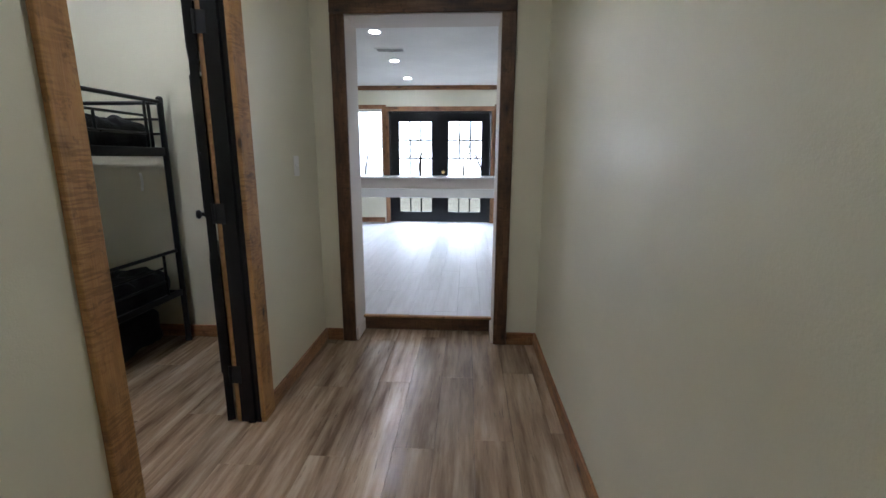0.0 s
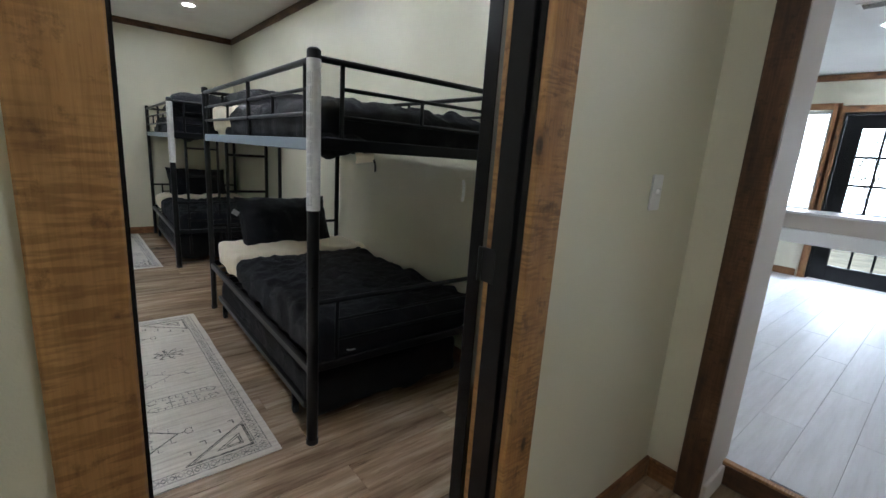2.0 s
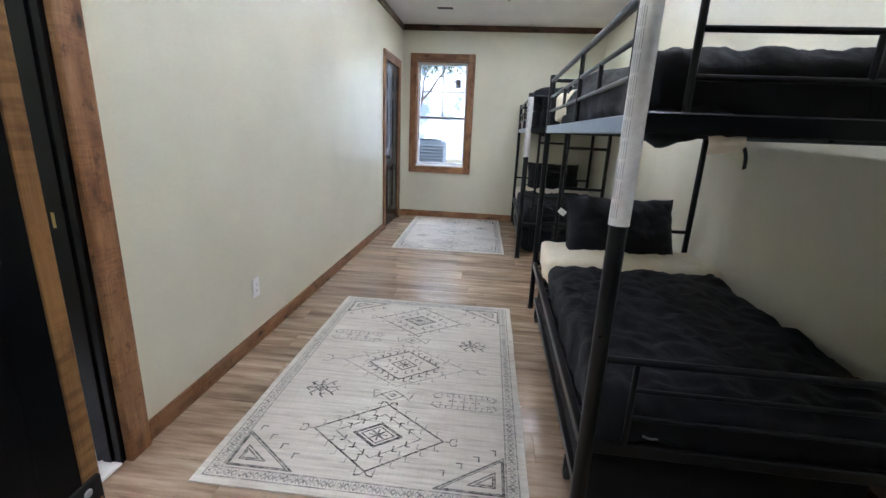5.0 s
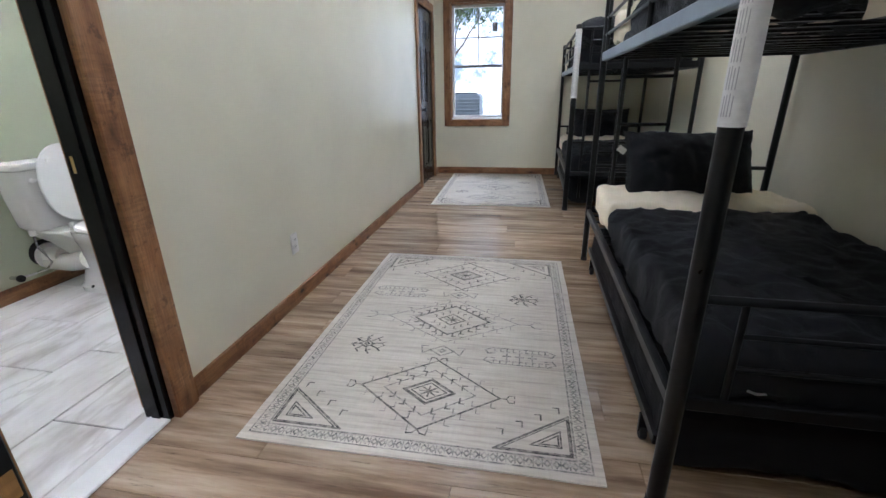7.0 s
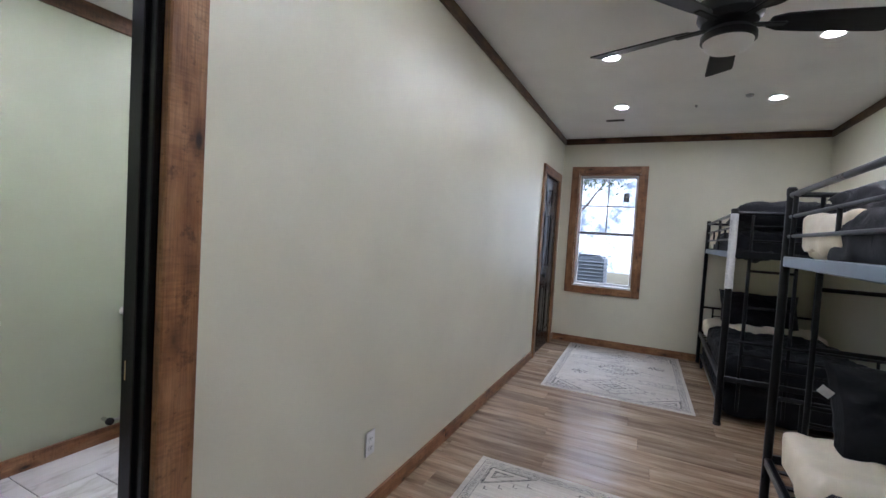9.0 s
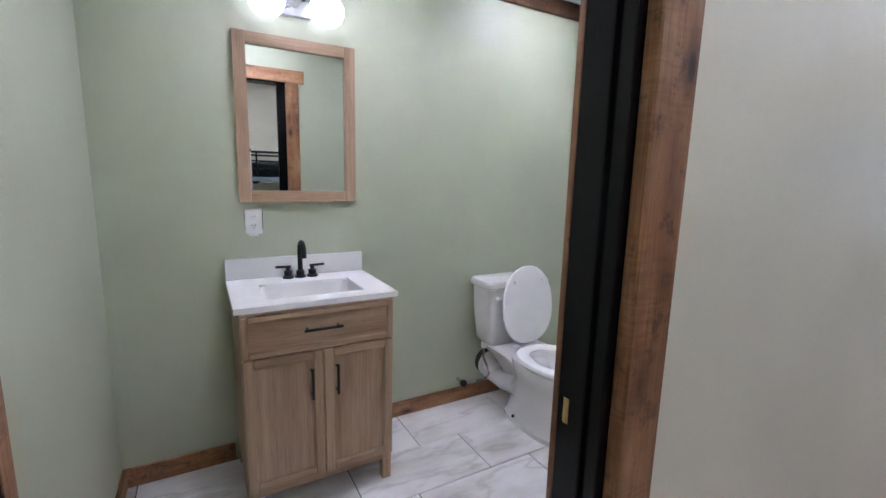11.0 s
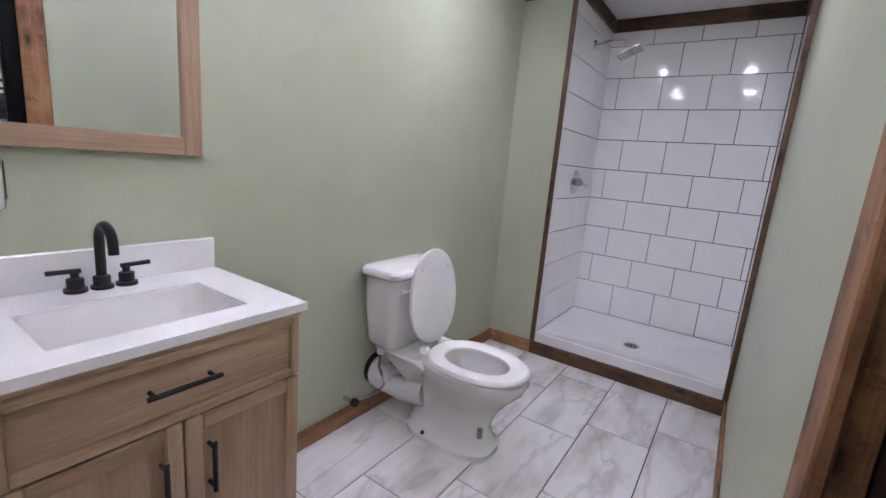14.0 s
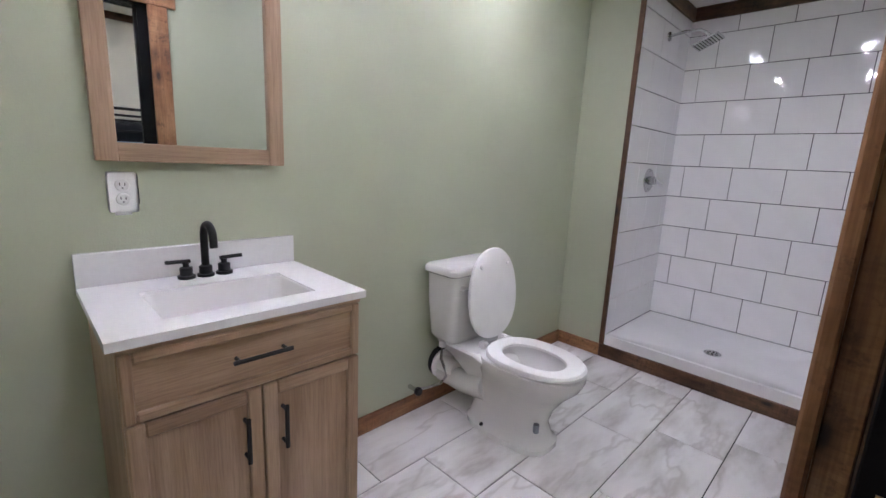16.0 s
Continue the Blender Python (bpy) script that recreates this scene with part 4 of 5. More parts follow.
def bed_set(at, seed):
    """Mattresses, sheets, comforters and pillows of one bunk, and the trundle under it."""
    ax, ay, _ = at
    made = []
    for lvl, zb in (("lower", 0.352), ("upper", 1.298)):
        mt = tagged(part("mattress", soft(L - 0.2, MW - 0.11, 0.13, (16, 12, 3), 0.05, 0.006, 3, seed, 0.035), CREAM, None, "", True), "mattress with a rumpled cream fitted sheet on the bunk", "mattress", "mattresses")
        mt.location = (ax - L / 2 - 0.05, ay + MW / 2, zb)
        cl = 1.34 if lvl == "lower" else 1.46
        h = 0.18 if lvl == "lower" else 0.175
        cf = tagged(part("comforter", soft(cl, MW - 0.06, h, (96, 60, 8), 0.13, 0.021, 5.6, seed + (3 if lvl == "upper" else 1), 0.07, 0.035, 0.29), BLACKC, None, "", True), "puffy black quilted comforter spread over the mattress", "comforter", "comforters")
        cf.location = (ax - 0.02 - cl / 2, ay + MW / 2 - 0.012, zb - 0.03)
        cs = tagged(part("folded_sheet", soft(0.5, MW - 0.02, 0.135, (20, 34, 4), 0.05, 0.016, 7, seed + 5, 0.05, 0.05), CREAM, None, "", True), "cream top sheet folded back over the mattress", "sheet", "sheets")
        cs.location = (ax - 1.56, ay + MW / 2, zb + 0.025)
        pl = tagged(part("pillow", cushion(0.46, 0.71, 0.26, seed + 9 + (lvl == "upper")), BLACKC, None, "", True), "plump black pillow propped on the bunk", "pillow", "pillows")
        if lvl == "lower":
            pl.location = (ax - 1.755, ay + 0.5, zb + 0.32)
            pl.rotation_euler = (0, radians(64), radians(2))
        else:
            pl.location = (ax - 1.69, ay + 0.48, zb + 0.225) if seed == 1 else (ax - 0.28, ay + 0.36, zb + 0.29)
            pl.rotation_euler = (0, radians(14 if seed == 1 else -10), 0)
        if lvl == "upper":
            sag = part("overhang", soft(0.13, 0.24, 0.075, (10, 16, 5), 0.2, 0.016, 8, seed + 21, 0.035), BLACKC, cf, "corner of the comforter sagging under the rail", True)
            sag.location = (cl / 2 - 0.05, 0.16 - MW / 2, -0.03)
        made += [mt, cf, cs, pl]
    tr = thing("trundle_bed", "low black trundle bed on casters pushed under the bunk", "trundle bed", (ax, ay, 0), "trundle beds")
    for y in (0.02, MW - 0.12):
        part("side_rail", box(-L + 0.12, -0.12, y - 0.012, y + 0.012, 0.1, 0.135, 0.003), STEEL, tr)
    for x in (-0.13, -L + 0.13):
        part("end_rail", box(x - 0.012, x + 0.012, 0.032, MW - 0.132, 0.1, 0.135, 0.003), STEEL, tr)
    for x in (-0.26, -L + 0.26):
        for y in (0.02, MW - 0.12):
            c = part("caster", lathe(bmesh.new(), [(0.0, -0.011), (0.022, -0.011), (0.025, -0.006), (0.025, 0.006), (0.022, 0.011), (0, 0.011)], (x, y, 0.025), 16, "y"), RUBBER, tr, "black caster wheel", True)
            part("caster_fork", box(x - 0.008, x + 0.008, y - 0.016, y + 0.016, 0.03, 0.1, 0.002), STEEL, c)
    mt = tagged(part("comforter", soft(L - 0.2, MW - 0.1, 0.22, (40, 22, 5), 0.1, 0.02, 4, seed + 13, 0.05, 0.05), BLACKC, None, "", True), "black comforter on the trundle mattress under the bunk", "comforter", "comforters")
    mt.location = (ax - L / 2, ay + 0.48, 0.03)
    swing = pose(ax, ay, 0, 0, 0, TURN) @ pose(-ax, -ay, 0)
    for ob in made + [tr, mt]:
        ob.location = swing @ ob.location
        ob.rotation_euler.z += radians(TURN)


B1, B2 = (-1.502, 2.165, 0.0), (-4.775, 2.175, 0.0)
bunk_bed(B1, -L + 0.035)
bunk_bed(B2, -0.035)
bed_set(B1, 1)
bed_set(B2, 2)

# stray tags and straps hanging from the near bunk
TAG = plain("white_label_cloth", (0.7, 0.7, 0.68), 0.8)
for nm, lab, x, y, z, rx, w, h, mat in (("care_label", "white mattress care label hanging under the upper bunk", -1.52, 2.97, 1.17, 4, 0.02, 0.11, TAG), ("care_label", "cream sheet corner hanging under the upper bunk", -1.512, 2.39, 1.278, 8, 0.085, 0.045, CREAM), ("care_label", "black cloth tie dangling under the upper bunk", -1.514, 2.437, 1.25, 14, 0.009, 0.055, BLACKC),
                                        ("care_label", "white care label on the lower comforter", -1.515, 2.33, 0.40, 80, 0.007, 0.05, TAG), ("care_label", "white corner tag on the black pillow", -3.16, 2.285, 0.80, 55, 0.035, 0.05, TAG), ("care_label", "small white care label on the trundle bedding", -1.60, 2.94, 0.2, 10, 0.02, 0.05, TAG)):
    bm = bmesh.new()
    rows = []
    for k in range(7):
        s = k / 6
        rows.append([bm.verts.new((0.006 * math.sin(4 * s) + dx, dy * w, -h * s)) for dx, dy in ((-0.0008, -0.5), (-0.0008, 0.5), (0.0008, 0.5), (0.0008, -0.5))])
    stitch(bm, rows)
    ob = tagged(part(nm, bm, mat, None, "", True), lab, "label")
    ob.location, ob.rotation_euler = (x, y, z), (radians(rx), 0, 0)

# ---- rugs ----


def stroke(bm, pts, w, z=0.0, closed=False):
    """A flat printed line of width w along points on the rug."""
    n = len(pts)
    for i in range(n if closed else n - 1):
        p, q = Vector(pts[i]), Vector(pts[(i + 1) % n])
        d = q - p
        if d.length < 1e-6:
            continue
        u = d.normalized()
        s = Vector((-u.y, u.x)) * w / 2
        e = u * w / 2
        c = [p - e - s, q + e - s, q + e + s, p - e + s]
        bm.faces.new([bm.verts.new((v.x, v.y, z)) for v in c])


def diamond(cx, cy, a, b):
    return [(cx + a, cy), (cx, cy + b), (cx - a, cy), (cx, cy - b)]


def hooks(bm, cx, cy, a, b, n, size, w):
    """Hooked combs along the four sides of a diamond."""
    pts = diamond(cx, cy, a, b)
    for i in range(4):
        p, q = Vector(pts[i]), Vector(pts[(i + 1) % 4])
        u = (q - p).normalized()
        o = Vector((u.y, -u.x))
        if o.dot((p + q) / 2 - Vector((cx, cy))) < 0:
            o = -o
        for k in range(n):
            s = p + (q - p) * (k + 0.7) / (n + 0.4)
            sx = 1 if o.x > 0 else -1
            e = s + Vector((sx * size, 0))
            stroke(bm, [tuple(s), tuple(e), tuple(e + Vector((0, (1 if o.y > 0 else -1) * size * 0.55)))], w)


def rug(at, name="area_rug"):
    """A washed flat-woven rug, long side along x, with a worn printed tribal design."""
    RL, RW = 1.829, 1.225
    r = thing(name, "cream and grey flat-woven rug with worn geometric print", "rug", at, "rugs")
    bm = bmesh.new()
    nx, ny = 48, 24
    g = []
    for i in range(nx + 1):
        row = []
        for j in range(ny + 1):
            x, y = RL * (i / nx - 0.5), RW * (j / ny - 0.5)
            ex = 0.006 * noise.noise(Vector((x * 3, y * 3, 1.0)))
            row.append(bm.verts.new((x + (ex if i in (0, nx) else 0), y + (ex if j in (0, ny) else 0), 0.006)))
        g.append(row)
    for i in range(nx):
        for j in range(ny):
            bm.faces.new((g[i][j], g[i + 1][j], g[i + 1][j + 1], g[i][j + 1]))
    edge = [e for e in bm.edges if e.is_boundary]
    ex = bmesh.ops.extrude_edge_only(bm, edges=edge)
    for v in ex["geom"]:
        if isinstance(v, bmesh.types.BMVert):
            v.co.z = 0.0005
    part("weave", bm, RUG, r)
    hx, hy = RL / 2, RW / 2

    def printed(name, fill, mat, z, label="", parent=None):
        bm = bmesh.new()
        fill(bm)
        ob = part(name, bm, mat, parent or r, label)
        ob.location.z = z
        return ob

    def border(bm):
        for ins, w in ((0.032, 0.006), (0.078, 0.007)):
            stroke(bm, [(hx - ins, hy - ins), (-hx + ins, hy - ins), (-hx + ins, -hy + ins), (hx - ins, -hy + ins)], w, 0.0, True)
        m = 0.055
        n = 60
        for k in range(n):
            x = -hx + m + (RL - 2 * m) * k / (n - 1)
            for s in (-1, 1):
                stroke(bm, diamond(x, s * (hy - m), 0.010, 0.013), 0.006, 0, True)
                stroke(bm, [(x + 0.013, s * (hy - m + 0.015)), (x + 0.013, s * (hy - m - 0.015))], 0.004)
        n = 40
        for k in range(1, n - 1):
            y = -hy + m + (RW - 2 * m) * k / (n - 1)
            for s in (-1, 1):
                stroke(bm, diamond(s * (hx - m), y, 0.013, 0.010), 0.006, 0, True)
                stroke(bm, [(s * (hx - m + 0.015), y + 0.013), (s * (hx - m - 0.015), y + 0.013)], 0.004)
    printed("printed_border", border, INKL, 0.0068, "worn grey bead border")
    for cx, strong in ((0.575, True), (0.0, False), (-0.575, True)):
        a, b = (0.207, 0.278) if strong else (0.212, 0.338)

        def core(bm):
            if strong:
                stroke(bm, diamond(cx, 0, a, b), 0.008, 0, True)
                stroke(bm, diamond(cx, 0, 0.072, 0.099), 0.013, 0, True)
                stroke(bm, diamond(cx, 0, 0.052, 0.07), 0.006, 0, True)
                hooks(bm, cx, 0, a * 0.58, b * 0.58, 3, 0.028, 0.007)
            else:
                stroke(bm, diamond(cx, 0, 0.148, 0.193), 0.009, 0, True)
                stroke(bm, diamond(cx, 0, 0.055, 0.068), 0.008, 0, True)
                hooks(bm, cx, 0, 0.15, 0.196, 5, 0.03, 0.008)
                hooks(bm, cx, 0, 0.085, 0.108, 3, 0.022, 0.006)
            for k in range(8):
                t = k * math.pi / 4
                stroke(bm, [(cx, 0), (cx + 0.03 * math.cos(t), 0.036 * math.sin(t))], 0.008)
            if strong:
                for s in (-1, 1):
                    for d in (-1, 1):
                        stroke(bm, [(cx, s * b), (cx, s * (b + 0.025)), (cx + d * 0.02, s * (b + 0.035)), (cx + d * 0.02, s * (b + 0.055)), (cx + d * 0.008, s * (b + 0.055))], 0.005)
                        stroke(bm, [(cx + s * a, 0), (cx + s * (a + 0.018), d * 0.014), (cx + s * (a + 0.022), d * 0.034), (cx + s * (a + 0.006), d * 0.036)], 0.006)

        def comb(bm):
            if not strong:
                stroke(bm, diamond(cx, 0, a, b), 0.006, 0, True)
            stroke(bm, diamond(cx, 0, a * 0.66, b * 0.66), 0.006, 0, True)
            hooks(bm, cx, 0, a * 0.8, b * 0.8, 3, 0.026, 0.006)
            hooks(bm, cx, 0, a * 1.02, b * 1.02, 5, 0.03, 0.004)
            for s in (-1, 1):
                for d in (-1, 1):
                    if not strong:
                        stroke(bm, [(cx, s * b), (cx, s * (b + 0.06)), (cx + d * 0.03, s * (b + 0.08)), (cx + d * 0.03, s * (b + 0.11))], 0.007)
        md = printed("printed_medallion", core, INK, 0.0075, "worn charcoal diamond medallion")
        printed("printed_comb", comb, INKL, -0.0004, "faded grey hook motifs", md)
    for cx in (0.288, -0.288):
        def link(bm):
            stroke(bm, diamond(cx, 0, 0.04, 0.055), 0.008, 0, True)
            stroke(bm, diamond(cx, 0, 0.012, 0.014), 0.01, 0, True)
            for d in (-1, 1):
                stroke(bm, [(cx, d * 0.055), (cx + 0.03, d * 0.085), (cx - 0.03, d * 0.1), (cx - 0.03, d * 0.07)], 0.007)
        printed("printed_link", link, INKL, 0.0072)
    for cx, cy in ((0.281, -0.36), (-0.281, 0.355)):
        def star(bm):
            for k in range(8):
                t = k * math.pi / 4 + 0.2
                e = (cx + 0.06 * math.cos(t), cy + 0.07 * math.sin(t))
                stroke(bm, [(cx + 0.022 * math.cos(t), cy + 0.025 * math.sin(t)), e, (e[0] + 0.018, e[1] + 0.016)], 0.008)
                stroke(bm, [e, (e[0] - 0.014, e[1] + 0.018)], 0.006)
            stroke(bm, diamond(cx, cy, 0.028, 0.033), 0.008, 0, True)
            stroke(bm, diamond(cx, cy, 0.01, 0.011), 0.008, 0, True)
        printed("printed_star", star, INK, 0.0073)
    for cx, cy in ((0.289, 0.348), (-0.289, -0.348)):
        def scroll(bm):
            for d in (-1, 1):
                stroke(bm, [(cx + d * 0.06, cy - 0.12), (cx + d * 0.06, cy + 0.12)], 0.006)
                for k in range(9):
                    y = cy - 0.112 + k * 0.028
                    stroke(bm, [(cx + d * 0.06, y), (cx + d * 0.035, y), (cx + d * 0.035, y + 0.012)], 0.006)
                for s in (-1, 1):
                    stroke(bm, [(cx + d * 0.06, cy + s * 0.12), (cx + d * 0.04, cy + s * 0.155), (cx + d * 0.015, cy + s * 0.14), (cx + d * 0.02, cy + s * 0.11)], 0.008)
            for k in (-1, 0, 1):
                stroke(bm, [(cx - 0.035, cy + k * 0.055), (cx + 0.035, cy + k * 0.055)], 0.006)
                stroke(bm, [(cx, cy + k * 0.055 - 0.014), (cx, cy + k * 0.055 + 0.014)], 0.011)
        printed("printed_scroll", scroll, INKL, 0.0074)
    for sx in (-1, 1):
        for sy in (-1, 1):
            c = (sx * (hx - 0.092), sy * (hy - 0.088))

            def corner(bm):
                for f, w in ((1.0, 0.008), (0.88, 0.004), (0.4, 0.006), (0.25, 0.006)):
                    o = (1 - f) * 0.055
                    p = (c[0] - sx * o, c[1] - sy * o)
                    stroke(bm, [p, (p[0] - sx * 0.186 * f, p[1]), (p[0], p[1] - sy * 0.255 * f)], w, 0, True)
                for k in range(4):
                    y = c[1] - sy * (0.03 + k * 0.066)
                    stroke(bm, [(c[0] - sx * (0.2 - k * 0.045), y), (c[0] - sx * (0.226 - k * 0.045), y), (c[0] - sx * (0.226 - k * 0.045), y - sy * 0.02)], 0.006)
            printed("printed_corner", corner, INK, 0.0073)
    return r


r1 = rug((-2.449, 1.428, 0.0))
copy_thing(r1, pose(-5.765, 1.415, 0.0, 0, 0, 1))

# ---- wall plates ----


def outlet(at, rz, label):
    """A white duplex wall outlet facing local -y."""
    t = thing("wall_outlet", label, "outlet", at, "outlets")
    part("plate", box(-0.036, 0.036, -0.006, 0, -0.058, 0.058, 0.003, 2), PLASTIC, t)
    for z in (-0.02, 0.02):
        rcp = part("receptacle", lathe(bmesh.new(), [(0.0, -0.0085), (0.0165, -0.0085), (0.0175, -0.006), (0.0, -0.006)], (0, 0, z), 20, "y"), PLASTIC, t)
        for x in (-0.006, 0.006):
            part("slot", box(x - 0.001, x + 0.001, -0.0092, -0.0086, z - 0.001, z + 0.007), RUBBER, rcp)
        part("slot", lathe(bmesh.new(), [(0, -0.0092), (0.002, -0.0092), (0.002, -0.0086), (0, -0.0086)], (0, 0, z - 0.008), 10, "y"), RUBBER, rcp)
    t.rotation_euler = (0, 0, radians(rz))
    return t


outlet((-2.575, BY, 0.34), 180, "white duplex outlet low on the bedroom wall")
bo = outlet((-1.201, SY, 1.142), 180, "white duplex outlet above the vanity")
# thin black strip paints the shadow in the gap beside the plate
part("cut_gap", box(0.0362, 0.0395, -0.0008, 0, -0.035, 0.052), RUBBER, bo, "black strip for the shadowed gap beside the plate")
part("filler_smear", box(-0.022, 0.018, -0.0008, 0, -0.066, -0.0585), PLASTIC, bo, "white filler smear under the plate")
sw = thing("light_switch", "white toggle light switch plate on the hall wall", "switch", (HX, 2.897, 1.217))
part("plate", box(0, 0.006, -0.036, 0.036, -0.058, 0.058, 0.003, 2), PLASTIC, sw)
part("toggle", box(0.006, 0.018, -0.005, 0.005, -0.004, 0.012, 0.002), PLASTIC, sw)

# ---- living room bar ----
bar_top = thing("bar_counter", "long white floating bar ledge across the living room", "counter", (0.2, 6.5, 0.74))
part("top", box(-3.35, 3.15, -0.2, 0.35, 0.25, 0.275, 0.004), QUARTZ, bar_top)
part("apron", box(-3.35, 3.15, -0.16, 0.3, 0.12, 0.25, 0.003), JAMBW, bar_top)
part("ledge", box(-3.35, 3.15, -0.21, 0.3, 0.0, 0.118, 0.004), PLASTIC, bar_top)

# ---- bathroom ----
van = thing("bathroom_vanity", "pale oak vanity cabinet with drawer and two doors", "vanity", (-1.388, SY, 0))
x0, x1, yb, yf, zt = -0.297, 0.297, 0.004, 0.462, 0.858
for nm, b in (("side_panel", (x0, x0 + 0.018, yb, yf, 0.09, zt)), ("side_panel", (x1 - 0.018, x1, yb, yf, 0.09, zt)), ("back_panel", (x0 + 0.018, x1 - 0.018, yb, yb + 0.01, 0.09, zt)), ("bottom_panel", (x0 + 0.018, x1 - 0.018, yb + 0.01, yf, 0.13, 0.148))):
    part(nm, box(*b, 0.001), OAK["z"] if nm != "bottom_panel" else OAK["x"], van)
for x in (x0 + 0.02, x1 - 0.02):
    for y in (yb + 0.03, yf - 0.02):
        part("leg", box(x - 0.02, x + 0.02, y - 0.02, y + 0.02, 0, 0.13, 0.003), OAK["z"], van)
part("toe_rail", box(x0 + 0.04, x1 - 0.04, yf - 0.02, yf - 0.004, 0.095, 0.13, 0.002), OAK["x"], van)


def shaker(name, a, c, zb, zq, fr=0.052):
    """A framed front with a recessed flat panel, as one part with its panel below it."""
    y0, y1 = yf + 0.001, yf + 0.021
    f = part(name, box(a + fr, c - fr, y0, y1 - 0.013, zb + fr, zq - fr), OAK["x"] if c - a > 0.4 else OAK["z"], van)
    for q in ((a, a + fr), (c - fr, c)):
        part("stile", box(q[0], q[1], y0, y1, zb, zq, 0.004), OAK["z"], f)
    for q in ((zb, zb + fr), (zq - fr, zq)):
        part("rail", box(a + fr, c - fr, y0, y1 - 0.0006, q[0], q[1], 0.004), OAK["x"], f)
    return f

def pull(parent, p, q):
    """A slim black bar pull between two posts."""
    p, q = Vector(p), Vector(q)
    d = (q - p)
    bm = tube(bmesh.new(), [p + Vector((0, 0.028, 0)) - d * 0.12, q + Vector((0, 0.028, 0)) + d * 0.12], 0.0058, 12)
    for e in (p, q):
        tube(bm, [e, e + Vector((0, 0.028, 0))], 0.005, 10)
    return part("handle", bm, BLACKM, parent, "slim black bar handle", True)


part("top_rail", box(x0, x1, yf - 0.018, yf + 0.0205, 0.8455, 0.857, 0.001), OAK["x"], van)
dr = shaker("drawer_front", x0 + 0.002, x1 - 0.002, 0.68, 0.843, 0.024)
pull(dr, (-0.06, yf + 0.012, 0.768), (0.06, yf + 0.012, 0.768))
dl = shaker("door", x0 + 0.002, -0.002, 0.135, 0.675, 0.037)
pull(dl, (-0.05, yf + 0.02, 0.5), (-0.05, yf + 0.02, 0.6))
dq = shaker("door", 0.002, x1 - 0.002, 0.135, 0.675, 0.037)
pull(dq, (0.05, yf + 0.02, 0.5), (0.05, yf + 0.02, 0.6))

top = thing("countertop", "white quartz vanity top with undermount basin and backsplash", "countertop", (-1.388, SY, zt))
TH = 0.022
a0, a1, b0, b1 = -0.315, 0.315, 0.0, 0.488
q0, q1, r0, r1 = -0.195, 0.195, 0.155, 0.405
bm = bmesh.new()
for q in ((a0, q0, b0, b1), (q1, a1, b0, b1), (q0, q1, b0, r0), (q0, q1, r1, b1)):
    bx(bm, q[0], q[1], q[2], q[3], 0.0, TH)
bmesh.ops.remove_doubles(bm, verts=bm.verts, dist=1e-5)
part("slab", bm, QUARTZ, top)


def rect_ring(cx, cy, hx, hy, z, rad, n=6):
    out = []
    for sx, sy, s in ((1, 1, 0), (-1, 1, 90), (-1, -1, 180), (1, -1, 270)):
        for k in range(n + 1):
            t = radians(s + 90 * k / n)
            out.append((cx + sx * (hx - rad) + rad * math.cos(t), cy + sy * (hy - rad) + rad * math.sin(t), z))
    return out


cx, cy = 0.0, (r0 + r1) / 2
loops = [rect_ring(cx, cy, 0.20, 0.13, TH - 0.006, 0.03), rect_ring(cx, cy, 0.193, 0.123, TH - 0.007, 0.03), rect_ring(cx, cy, 0.188, 0.118, -0.03, 0.035), rect_ring(cx, cy, 0.17, 0.1, -0.1, 0.05), rect_ring(cx, cy, 0.12, 0.06, -0.12, 0.05), rect_ring(cx, cy, 0.02, 0.02, -0.124, 0.015)]
bm = bmesh.new()
stitch(bm, [[bm.verts.new(p) for p in lp] for lp in loops], False)
bm.faces.new(bm.verts[-28:])
part("basin", bm, PORCELAIN, top, "rectangular white undermount basin", True)
part("drain", lathe(bmesh.new(), [(0.0, -0.118), (0.02, -0.118), (0.022, -0.122), (0, -0.122)], (cx, cy, 0), 18), BLACKM, top, "", True)
part("backsplash", box(a0, a1, 0.001, 0.02, TH, TH + 0.095, 0.0015), QUARTZ, top)

tap = thing("faucet", "matt black widespread faucet with two lever handles", "faucet", (-1.388, SY + 0.062, zt + TH))
arc = [(0, 0, 0.03), (0, 0, 0.12)] + [(0, 0.045 - 0.045 * math.cos(t), 0.125 + 0.045 * math.sin(t)) for t in [radians(12 * k) for k in range(1, 15)]] + [(0, 0.091, 0.105)]
part("spout", tube(bmesh.new(), arc, 0.0115, 14), BLACKM, tap, "", True)
part("spout_base", lathe(bmesh.new(), [(0.0, 0), (0.025, 0), (0.025, 0.008), (0.019, 0.01), (0.019, 0.032), (0.012, 0.036), (0, 0.036)], n=20), BLACKM, tap, "", True)
for s in (-1, 1):
    x = s * 0.055
    hb = part("handle_base", lathe(bmesh.new(), [(0.0, 0), (0.025, 0), (0.025, 0.009), (0.018, 0.011), (0.018, 0.034), (0.009, 0.037), (0.009, 0.05), (0, 0.05)], (x, 0, 0), 20), BLACKM, tap, "", True)
    part("lever", tube(bmesh.new(), [(x - 0.012 * s, 0.0, 0.053), (x + 0.055 * s, 0.004, 0.056)], 0.0062, 12), BLACKM, hb, "", True)

